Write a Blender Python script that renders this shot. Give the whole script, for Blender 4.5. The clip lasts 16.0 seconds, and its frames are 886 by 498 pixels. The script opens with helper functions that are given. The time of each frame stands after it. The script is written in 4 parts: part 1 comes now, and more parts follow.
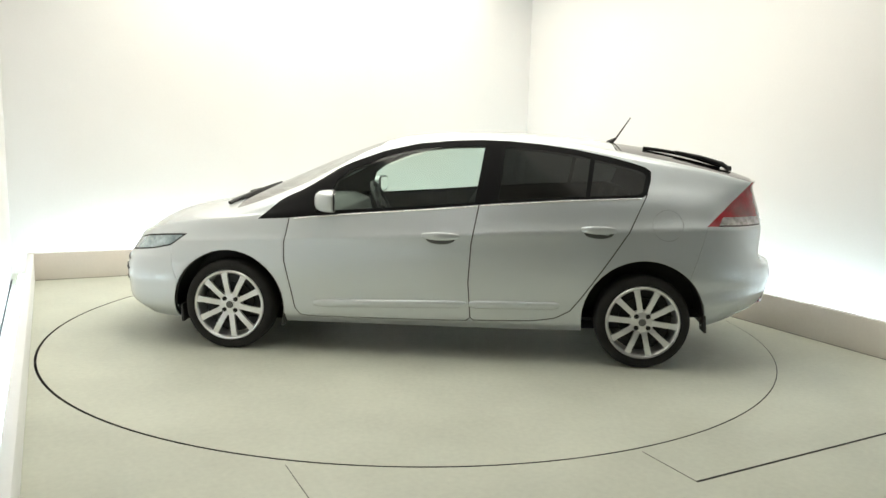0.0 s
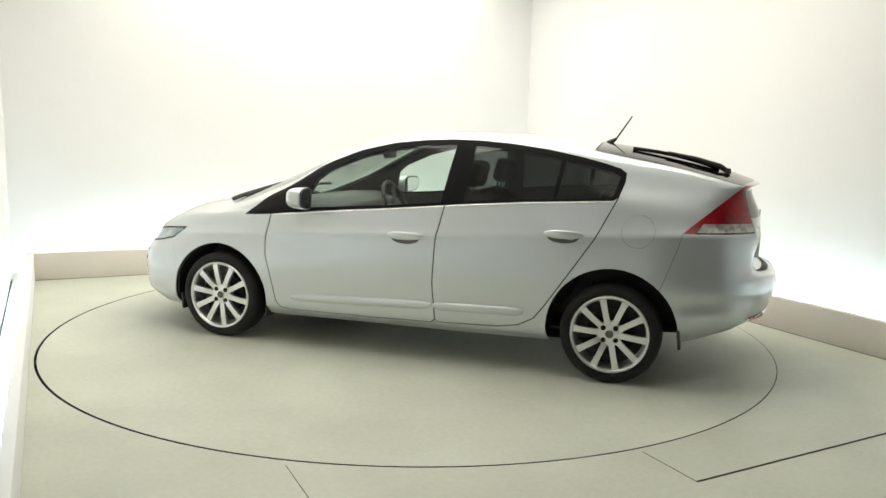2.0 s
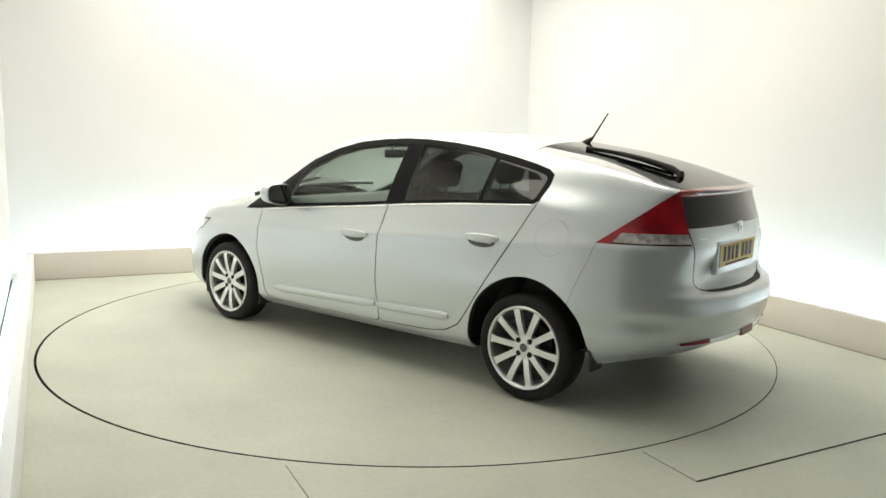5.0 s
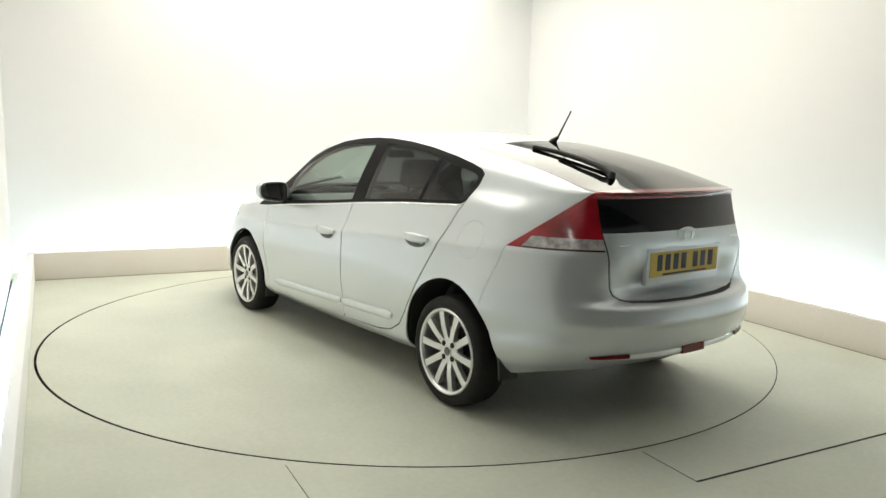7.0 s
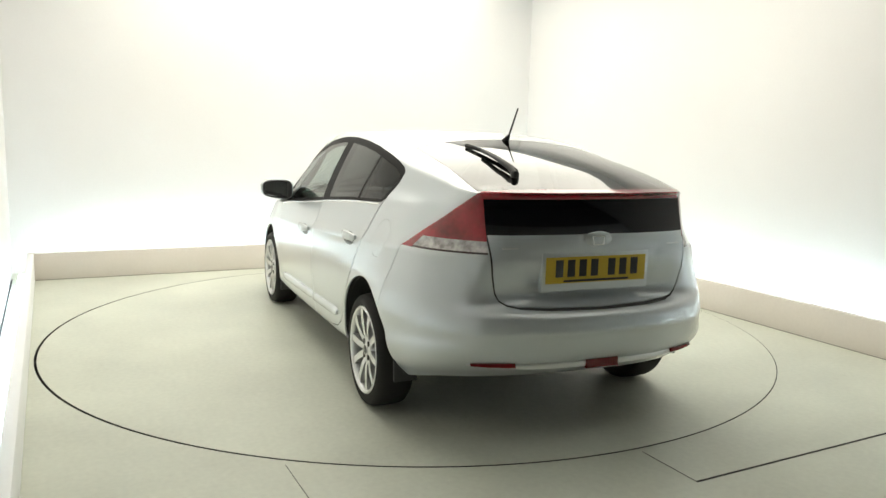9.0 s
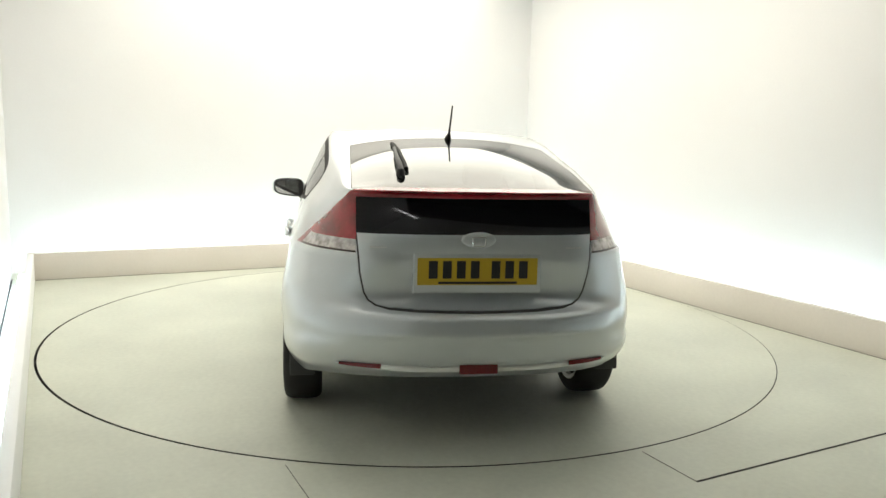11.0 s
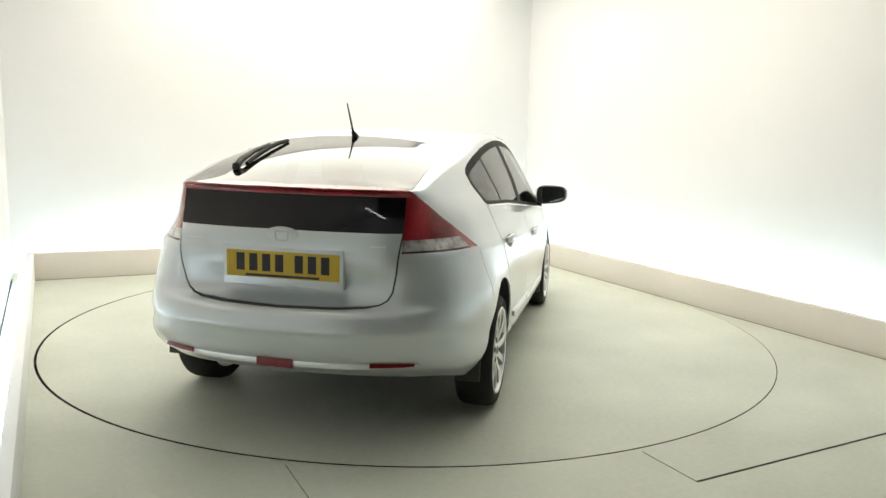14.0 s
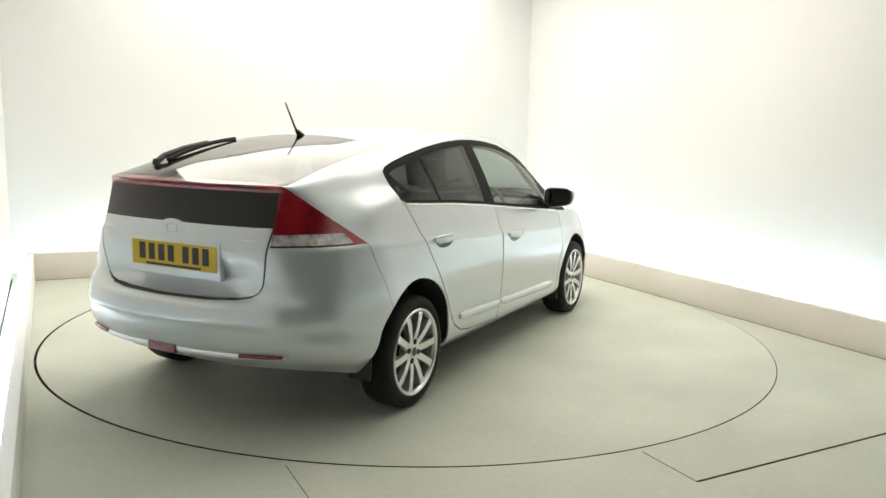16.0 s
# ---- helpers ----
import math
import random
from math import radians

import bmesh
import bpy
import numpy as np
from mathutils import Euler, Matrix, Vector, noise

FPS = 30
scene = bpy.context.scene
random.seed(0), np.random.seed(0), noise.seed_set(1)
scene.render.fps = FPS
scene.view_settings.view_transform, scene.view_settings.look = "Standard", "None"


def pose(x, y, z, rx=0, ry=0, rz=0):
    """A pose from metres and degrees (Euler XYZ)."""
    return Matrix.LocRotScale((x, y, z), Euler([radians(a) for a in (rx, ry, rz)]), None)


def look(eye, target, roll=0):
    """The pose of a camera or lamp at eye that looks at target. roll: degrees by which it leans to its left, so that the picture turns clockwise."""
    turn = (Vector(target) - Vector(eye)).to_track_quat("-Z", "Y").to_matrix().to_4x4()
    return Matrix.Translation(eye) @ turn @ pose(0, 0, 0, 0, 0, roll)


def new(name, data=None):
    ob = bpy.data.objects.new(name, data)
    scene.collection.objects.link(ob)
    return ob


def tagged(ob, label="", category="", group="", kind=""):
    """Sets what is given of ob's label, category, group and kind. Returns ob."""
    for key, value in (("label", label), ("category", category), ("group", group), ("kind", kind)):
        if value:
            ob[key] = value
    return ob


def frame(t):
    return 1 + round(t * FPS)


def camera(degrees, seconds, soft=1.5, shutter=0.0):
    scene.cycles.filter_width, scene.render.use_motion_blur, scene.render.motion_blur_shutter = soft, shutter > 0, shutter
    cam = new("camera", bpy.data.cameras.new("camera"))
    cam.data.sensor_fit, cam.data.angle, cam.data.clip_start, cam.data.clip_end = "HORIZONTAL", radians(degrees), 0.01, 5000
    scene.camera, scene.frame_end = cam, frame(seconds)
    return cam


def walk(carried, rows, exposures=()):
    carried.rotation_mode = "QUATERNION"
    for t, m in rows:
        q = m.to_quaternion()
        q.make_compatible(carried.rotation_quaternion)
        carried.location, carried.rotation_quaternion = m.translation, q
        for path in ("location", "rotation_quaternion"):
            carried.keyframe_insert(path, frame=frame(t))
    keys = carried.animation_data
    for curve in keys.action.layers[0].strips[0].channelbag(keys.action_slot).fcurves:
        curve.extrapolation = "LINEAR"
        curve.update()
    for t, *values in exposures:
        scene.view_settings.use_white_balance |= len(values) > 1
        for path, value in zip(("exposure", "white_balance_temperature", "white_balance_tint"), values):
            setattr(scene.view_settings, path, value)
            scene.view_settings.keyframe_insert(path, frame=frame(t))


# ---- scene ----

# ================= camera =================
cam = camera(59.52, 16.0, soft=1.5)
EYE = Vector((0.0, -5.482, 1.3675))
PITCH, YAW, ROLL = radians(-8.393), radians(2.069), 1.506
AIM = EYE + Vector((math.sin(YAW) * math.cos(PITCH), math.cos(YAW) * math.cos(PITCH), math.sin(PITCH)))
HERE = look(EYE, AIM, ROLL)
walk(cam, [(0, HERE), (16, HERE)])
scene.view_settings.exposure = 0.0

# ================= place in numbers =================
PSI = radians(25.0)                      # turn of the booth against the camera's line
E1 = Vector((math.cos(PSI), math.sin(PSI), 0))
E2 = Vector((math.sin(PSI), -math.cos(PSI), 0))
CORNER = Vector((-3.346, 1.351, 0))      # inner back corner of the kerb
BOOTH = Matrix(((E1.x, E2.x, 0, CORNER.x), (E1.y, E2.y, 0, CORNER.y), (0, 0, 1, 0), (0, 0, 0, 1)))
WIDE, DEEP, TALL = 4.93, 9.0, 3.4        # booth floor between the kerbs, ceiling height
KERB = 0.24
DISC_R = 2.426


def heading(t):
    """Heading of the car on the turntable, in degrees."""
    return 173.20 - 6.80 * t - 0.0140 * t * t


# ================= world and light =================
world = bpy.data.worlds.new("World")
scene.world = world
world.use_nodes = True
world.node_tree.nodes["Background"].inputs[0].default_value = (0.9, 0.95, 1.0, 1)
world.node_tree.nodes["Background"].inputs[1].default_value = 0.02


def area_lamp(name, u, v, z, su, sv, power, colour, tilt=(0, 0)):
    data = bpy.data.lights.new(name, "AREA")
    data.shape, data.size, data.size_y, data.energy, data.color = "RECTANGLE", su, sv, power, colour
    ob = new(name, data)
    ob.matrix_world = BOOTH @ pose(u, v, z, tilt[0], tilt[1], 0)
    return ob


area_lamp("overhead_light", 2.70, 1.90, 3.20, 4.1, 4.5, 184, (1.0, 0.95, 0.82))
# added fill with no known lamp behind it: brightens car side and near floor
area_lamp("overhead_light", 3.50, 5.60, 3.20, 2.8, 2.0, 6, (1.0, 0.95, 0.82))


# ================= materials =================
def material(name, base=(0.5, 0.5, 0.5), rough=0.5, metal=0.0, coat=0.0, spec=0.5):
    m = bpy.data.materials.new(name)
    m.use_nodes = True
    b = m.node_tree.nodes["Principled BSDF"]
    b.inputs["Base Color"].default_value = (*base, 1)
    b.inputs["Roughness"].default_value = rough
    b.inputs["Metallic"].default_value = metal
    b.inputs["Coat Weight"].default_value = coat
    b.inputs["Coat Roughness"].default_value = 0.06
    b.inputs["Specular IOR Level"].default_value = spec
    return m


def grain(m, dark, light, scale, fine, rough=(0.4, 0.6), bump=0.02, dist=0.002):
    """Two scales of variation over a material's colour and roughness, with a fine relief."""
    nt = m.node_tree
    n, l = nt.nodes, nt.links
    b = n["Principled BSDF"]
    tc = n.new("ShaderNodeTexCoord")
    a = n.new("ShaderNodeTexNoise")
    a.inputs["Scale"].default_value, a.inputs["Detail"].default_value = scale, 5
    c = n.new("ShaderNodeTexNoise")
    c.inputs["Scale"].default_value, c.inputs["Detail"].default_value = fine, 3
    mix = n.new("ShaderNodeMath")
    mix.operation = "MULTIPLY_ADD"
    mix.inputs[1].default_value = 0.35
    l.new(tc.outputs["Object"], a.inputs["Vector"])
    l.new(tc.outputs["Object"], c.inputs["Vector"])
    l.new(c.outputs["Fac"], mix.inputs[0])
    l.new(a.outputs["Fac"], mix.inputs[2])
    ramp = n.new("ShaderNodeValToRGB")
    ramp.color_ramp.elements[0].position, ramp.color_ramp.elements[1].position = 0.45, 0.9
    ramp.color_ramp.elements[0].color, ramp.color_ramp.elements[1].color = (*dark, 1), (*light, 1)
    l.new(mix.outputs[0], ramp.inputs[0])
    l.new(ramp.outputs[0], b.inputs["Base Color"])
    mr = n.new("ShaderNodeMapRange")
    mr.inputs["To Min"].default_value, mr.inputs["To Max"].default_value = rough
    l.new(a.outputs["Fac"], mr.inputs["Value"])
    l.new(mr.outputs[0], b.inputs["Roughness"])
    if bump:
        bp = n.new("ShaderNodeBump")
        bp.inputs["Strength"].default_value, bp.inputs["Distance"].default_value = bump, dist
        l.new(c.outputs["Fac"], bp.inputs["Height"])
        l.new(bp.outputs[0], b.inputs["Normal"])
    return m


def glass(name, tint, rough=0.0, base=0.05, power=4.6):
    """Thin pane: tinted see-through with a mirror gloss that grows at grazing angles."""
    m = bpy.data.materials.new(name)
    m.use_nodes = True
    n, l = m.node_tree.nodes, m.node_tree.links
    n.clear()
    out = n.new("ShaderNodeOutputMaterial")
    t, g = n.new("ShaderNodeBsdfTransparent"), n.new("ShaderNodeBsdfGlossy")
    t.inputs[0].default_value = (*tint, 1)
    g.inputs["Roughness"].default_value = rough
    f, x = n.new("ShaderNodeLayerWeight"), n.new("ShaderNodeMixShader")
    f.inputs[0].default_value = 0.5
    p, q = n.new("ShaderNodeMath"), n.new("ShaderNodeMath")
    p.operation, q.operation = "POWER", "MULTIPLY_ADD"
    p.inputs[1].default_value, q.inputs[1].default_value, q.inputs[2].default_value = power, 0.95 - base, base
    l.new(f.outputs["Facing"], p.inputs[0])
    l.new(p.outputs[0], q.inputs[0])
    l.new(q.outputs[0], x.inputs[0])
    l.new(t.outputs[0], x.inputs[1])
    l.new(g.outputs[0], x.inputs[2])
    l.new(x.outputs[0], out.inputs[0])
    return m


def glow(name, colour, strength):
    m = bpy.data.materials.new(name)
    m.use_nodes = True
    b = m.node_tree.nodes["Principled BSDF"]
    b.inputs["Base Color"].default_value = (*colour, 1)
    b.inputs["Emission Color"].default_value = (*colour, 1)
    b.inputs["Emission Strength"].default_value = strength
    return m


WALL = grain(material("white_wall_paint"), (0.71, 0.70, 0.69), (0.75, 0.74, 0.73), 0.8, 60, (0.55, 0.7), 0.05)
# white lifted above the wall paint to stand in for strong light on the ledge
LEDGE = grain(material("brightened_ledge_paint"), (0.86, 0.87, 0.87), (0.90, 0.91, 0.91), 1.5, 40, (0.4, 0.55), 0.05)
KERB_PAINT = grain(material("cream_kerb_paint"), (0.70, 0.655, 0.60), (0.77, 0.72, 0.665), 1.5, 40, (0.4, 0.55), 0.05)
FLOOR = grain(material("cream_floor_paint", spec=0.2), (0.50, 0.518, 0.447), (0.64, 0.66, 0.567), 1.1, 35, (0.36, 0.56), 0.02)
JOINT = material("grey_joint", (0.16, 0.16, 0.14), 0.8)
BROWN_LINE = grain(material("mottled_brown"), (0.10, 0.09, 0.075), (0.26, 0.24, 0.20), 3, 40, (0.7, 0.9), 0.1)
GAP = material("dark_gap", (0.02, 0.02, 0.018), 0.8)
TUBE = glow("cove_tube", (0.70, 0.88, 1.0), 21)
SIDE_TUBE = glow("side_cove_tube", (0.72, 0.89, 1.0), 12)
LAMP_TUBE = glow("tube_lamp", (1.0, 1.0, 1.0), 25)
HALL = grain(material("dark_hall_paint"), (0.11, 0.11, 0.11), (0.15, 0.15, 0.145), 0.7, 30, (0.6, 0.8), 0.05)
METAL = material("white_metal", (0.75, 0.75, 0.75), 0.4)

PAINT = material("silver_metallic_paint", (0.64, 0.68, 0.705), 0.35, 0.47, 1.0)
PAINT.node_tree.nodes["Principled BSDF"].inputs["Coat Roughness"].default_value = 0.10
BLACK = material("black_trim", (0.010, 0.010, 0.011), 0.5, 0, 0.0, 0.08)
PLASTIC = grain(material("black_plastic"), (0.022, 0.022, 0.023), (0.032, 0.032, 0.033), 6, 200, (0.45, 0.6), 0.1)
RUBBER = grain(material("tyre_rubber", spec=0.2), (0.016, 0.016, 0.016), (0.027, 0.0265, 0.026), 8, 150, (0.6, 0.8), 0.15)
SEAM = material("shut_line_shadow", (0.045, 0.045, 0.047), 0.7)
ALLOY = material("silver_alloy", (0.78, 0.79, 0.80), 0.34, 0.75, 0.3)
DARK_METAL = material("dark_steel", (0.035, 0.035, 0.035), 0.5, 0.8)
CHROME = material("chrome", (0.85, 0.86, 0.87), 0.08, 1.0)
RED = grain(material("red_lens", (0.36, 0.008, 0.012), 0.12, 0, 1.0), (0.15, 0.003, 0.008), (0.42, 0.010, 0.022), 7, 45, (0.08, 0.18), 0)
CLEAR = grain(material("clear_lens", (0.62, 0.60, 0.58), 0.15, 0.3, 0.8), (0.22, 0.20, 0.20), (0.80, 0.77, 0.75), 24, 60, (0.1, 0.3), 0)
HEAD = grain(material("headlight_lens", (0.30, 0.36, 0.40), 0.12, 0.4, 0.8), (0.16, 0.22, 0.25), (0.55, 0.66, 0.70), 9, 40, (0.08, 0.2), 0)
BACK_PANEL = material("smoked_tail_panel", (0.006, 0.006, 0.008), 0.06, 0, 0.0, 0.35)
YELLOW = material("yellow_plate", (0.58, 0.40, 0.03), 0.4)
INK = material("black_ink", (0.02, 0.02, 0.02), 0.5)
FABRIC = grain(material("grey_fabric"), (0.03, 0.032, 0.035), (0.055, 0.056, 0.06), 5, 250, (0.8, 0.95), 0.2)
LINING = grain(material("grey_lining"), (0.07, 0.07, 0.066), (0.10, 0.10, 0.094), 5, 200, (0.8, 0.9), 0.1)
PANE = glass("green_tinted_glass", (0.74, 0.82, 0.78))
PRIVACY = glass("privacy_glass", (0.11, 0.12, 0.12), 0.0, 0.06, 4.6)
WIND = glass("windscreen_glass", (0.74, 0.82, 0.78), 0.0, 0.12, 1.6)
SCREEN = glass("hatch_glass", (0.10, 0.10, 0.10), 0.0, 0.06, 3.4)
DARK_CUP = material("cup_shade_and_cap_grey", (0.12, 0.125, 0.125), 0.4, 0.5)
REFLECTOR = material("red_reflector", (0.17, 0.006, 0.01), 0.25, 0, 0.15)
RED_DARK = material("dark_red_lens", (0.035, 0.006, 0.008), 0.15, 0, 0.6)
DASH = grain(material("grey_dash_plastic"), (0.10, 0.105, 0.105), (0.14, 0.145, 0.145), 6, 200, (0.6, 0.8), 0.1)
MIRROR = material("mirror_glass", (0.9, 0.9, 0.9), 0.02, 1.0)


# ================= mesh helpers =================
def part(name, bm, mat, parent=None, label="", smooth=None):
    """Link a bmesh as one mesh object, under a thing or a part."""
    me = bpy.data.meshes.new(name)
    bmesh.ops.recalc_face_normals(bm, faces=bm.faces) if smooth is not None else None
    bm.to_mesh(me)
    bm.free()
    me.materials.append(mat)
    if smooth:
        me.polygons.foreach_set("use_smooth", [True] * len(me.polygons))
        me.set_sharp_from_angle(angle=radians(smooth))
    ob = new(name, me)
    ob.parent = parent
    return tagged(ob, label)


def box_bm(lo, hi, bevel=0.0, bm=None, seg=2, m=None):
    bm = bm or bmesh.new()
    lo, hi = Vector(lo), Vector(hi)
    made = bmesh.ops.create_cube(bm, size=1.0)["verts"]
    bmesh.ops.scale(bm, verts=made, vec=hi - lo)
    bmesh.ops.translate(bm, verts=made, vec=(lo + hi) / 2)
    if bevel:
        edges = list({e for v in made for e in v.link_edges})
        made = list({v for f in bmesh.ops.bevel(bm, geom=edges, offset=bevel, segments=seg, profile=0.5, affect="EDGES")["faces"] for v in f.verts} | {v for v in made if v.is_valid})
    if m is not None:
        bmesh.ops.transform(bm, matrix=m, verts=made)
    return bm


def lathe_bm(profile, n=48, axis="y", bm=None, close=True):
    """Turn a profile of (radius, along) about an axis through the origin."""
    bm = bm or bmesh.new()
    rings = []
    for k in range(n):
        a = 2 * math.pi * k / n
        c, s = math.cos(a), math.sin(a)
        if axis == "y":
            rings.append([bm.verts.new((r * c, h, r * s)) for r, h in profile])
        else:
            rings.append([bm.verts.new((r * c, r * s, h)) for r, h in profile])
    m = len(profile)
    for k in range(n):
        p, q = rings[k], rings[(k + 1) % n]
        for i in range(m if close else m - 1):
            j = (i + 1) % m
            bm.faces.new((p[i], p[j], q[j], q[i]))
    bmesh.ops.recalc_face_normals(bm, faces=bm.faces)
    return bm


def prism_bm(outline, z0, z1, bm=None):
    """Upright prism over a plan outline."""
    bm = bm or bmesh.new()
    a = [bm.verts.new((x, y, z0)) for x, y in outline]
    b = [bm.verts.new((x, y, z1)) for x, y in outline]
    n = len(outline)
    bm.faces.new(a[::-1])
    bm.faces.new(b)
    for i in range(n):
        bm.faces.new((a[i], a[(i + 1) % n], b[(i + 1) % n], b[i]))
    bmesh.ops.recalc_face_normals(bm, faces=bm.faces)
    return bm


def tube_bm(points, radius, n=10, bm=None, radii=None):
    """Round bar along points."""
    bm = bm or bmesh.new()
    pts = [Vector(p) for p in points]
    rings = []
    for i, p in enumerate(pts):
        d = (pts[min(i + 1, len(pts) - 1)] - pts[max(i - 1, 0)]).normalized()
        side = d.cross(Vector((0, 0, 1)) if abs(d.z) < 0.9 else Vector((1, 0, 0))).normalized()
        up = side.cross(d)
        r = radii[i] if radii else radius
        rings.append([bm.verts.new(p + (side * math.cos(2 * math.pi * k / n) + up * math.sin(2 * math.pi * k / n)) * r) for k in range(n)])
    for a, b in zip(rings, rings[1:]):
        for k in range(n):
            bm.faces.new((a[k], a[(k + 1) % n], b[(k + 1) % n], b[k]))
    bm.faces.new(rings[0][::-1])
    bm.faces.new(rings[-1])
    bmesh.ops.recalc_face_normals(bm, faces=bm.faces)
    return bm


def in_booth(ob):
    ob.matrix_world = BOOTH
    return ob


# ================= booth =================
def build_floor():
    # ground slab with a round well for the turntable, in booth coordinates
    c = BOOTH.inverted() @ Vector((0, 0, 0))
    bm = bmesh.new()
    n, well = 160, DISC_R + 0.0078
    lo, hi = Vector((-3.2, -1.0)), Vector((8.2, DEEP + 2.2))
    inner, outer = [], []
    for k in range(n):
        a = 2 * math.pi * k / n
        d = Vector((math.cos(a), math.sin(a)))
        reach = min(((hi.x if d.x > 0 else lo.x) - c.x) / d.x if abs(d.x) > 1e-9 else 1e9, ((hi.y if d.y > 0 else lo.y) - c.y) / d.y if abs(d.y) > 1e-9 else 1e9)
        inner.append(bm.verts.new((c.x - 0.0063 + well * d.x, c.y + 0.0010 + well * d.y, 0)))
        outer.append(bm.verts.new((c.x + reach * d.x, c.y + reach * d.y, 0)))
    for k in range(n):
        j = (k + 1) % n
        bm.faces.new((inner[k], outer[k], outer[j], inner[j]))
    floor = in_booth(part("floor", bm, FLOOR, smooth=20))
    tagged(floor, "cream painted booth floor round the turntable", "floor", kind="structure")
    # pit wall in near black: the shade inside the gap is put into its colour
    ring_bm = lathe_bm([(well, -0.05), (well + .004, -0.05), (well + .004, -0.001), (well, -0.001)], 160, "z")
    bmesh.ops.translate(ring_bm, verts=ring_bm.verts, vec=(c.x - 0.0063, c.y + 0.0010, 0))
    tagged(in_booth(part("pit_edge", ring_bm, GAP, smooth=30)), "wall of the turntable pit, coloured dark for the gap's shade", "pit", kind="structure")
    pit = in_booth(part("turntable_pit", prism_bm([(c.x + (well + .05) * math.cos(2 * math.pi * k / 64), c.y + (well + .05) * math.sin(2 * math.pi * k / 64)) for k in range(64)], -0.12, -0.05), GAP))
    tagged(pit, "dark pit below the turntable gap", "pit", kind="structure")
    # joints of the floor plates: raised dark strips in the floor's plane
    for name, a, b, wd in (("floor_joint", (0.967, 4.62), (0.967, 6.5), 0.003), ("floor_joint", (2.44, 5.11), (2.44, 5.43), 0.003),
                           ("floor_joint", (2.44, 5.435), (WIDE, 5.385), 0.010)):
        bm = bmesh.new()
        a, b = Vector(a), Vector(b)
        d = (b - a).normalized()
        s = Vector((-d.y, d.x)) * wd / 2
        prism_bm([tuple(a + s), tuple(a - s), tuple(b - s), tuple(b + s)], -0.004, 0.002, bm)
        tagged(in_booth(part(name, bm, GAP if wd > .005 else JOINT)), "thin dark joint between floor plates", "joint", kind="structure")


def build_turntable():
    R = DISC_R - 0.0007
    bm = lathe_bm([(0.0, -0.04), (R, -0.04), (R, 0.0), (0.0, 0.0)], 160, "z", close=False)
    bmesh.ops.remove_doubles(bm, verts=bm.verts, dist=1e-5)
    empty = new("turntable")
    tagged(empty, "round cream painted car turntable flush with the floor", "turntable")
    part("disc", bm, FLOOR, empty, smooth=30)
    # disc rim coloured near black to deepen the shade of the gap
    ring_bm = lathe_bm([(R, -0.04), (DISC_R, -0.04), (DISC_R, -0.002), (DISC_R - 0.0003, 0.0), (R, 0.0)], 160, "z")
    part("edge_ring", ring_bm, GAP, empty, "thin edge ring coloured dark for the gap's shade", smooth=30)
    return empty


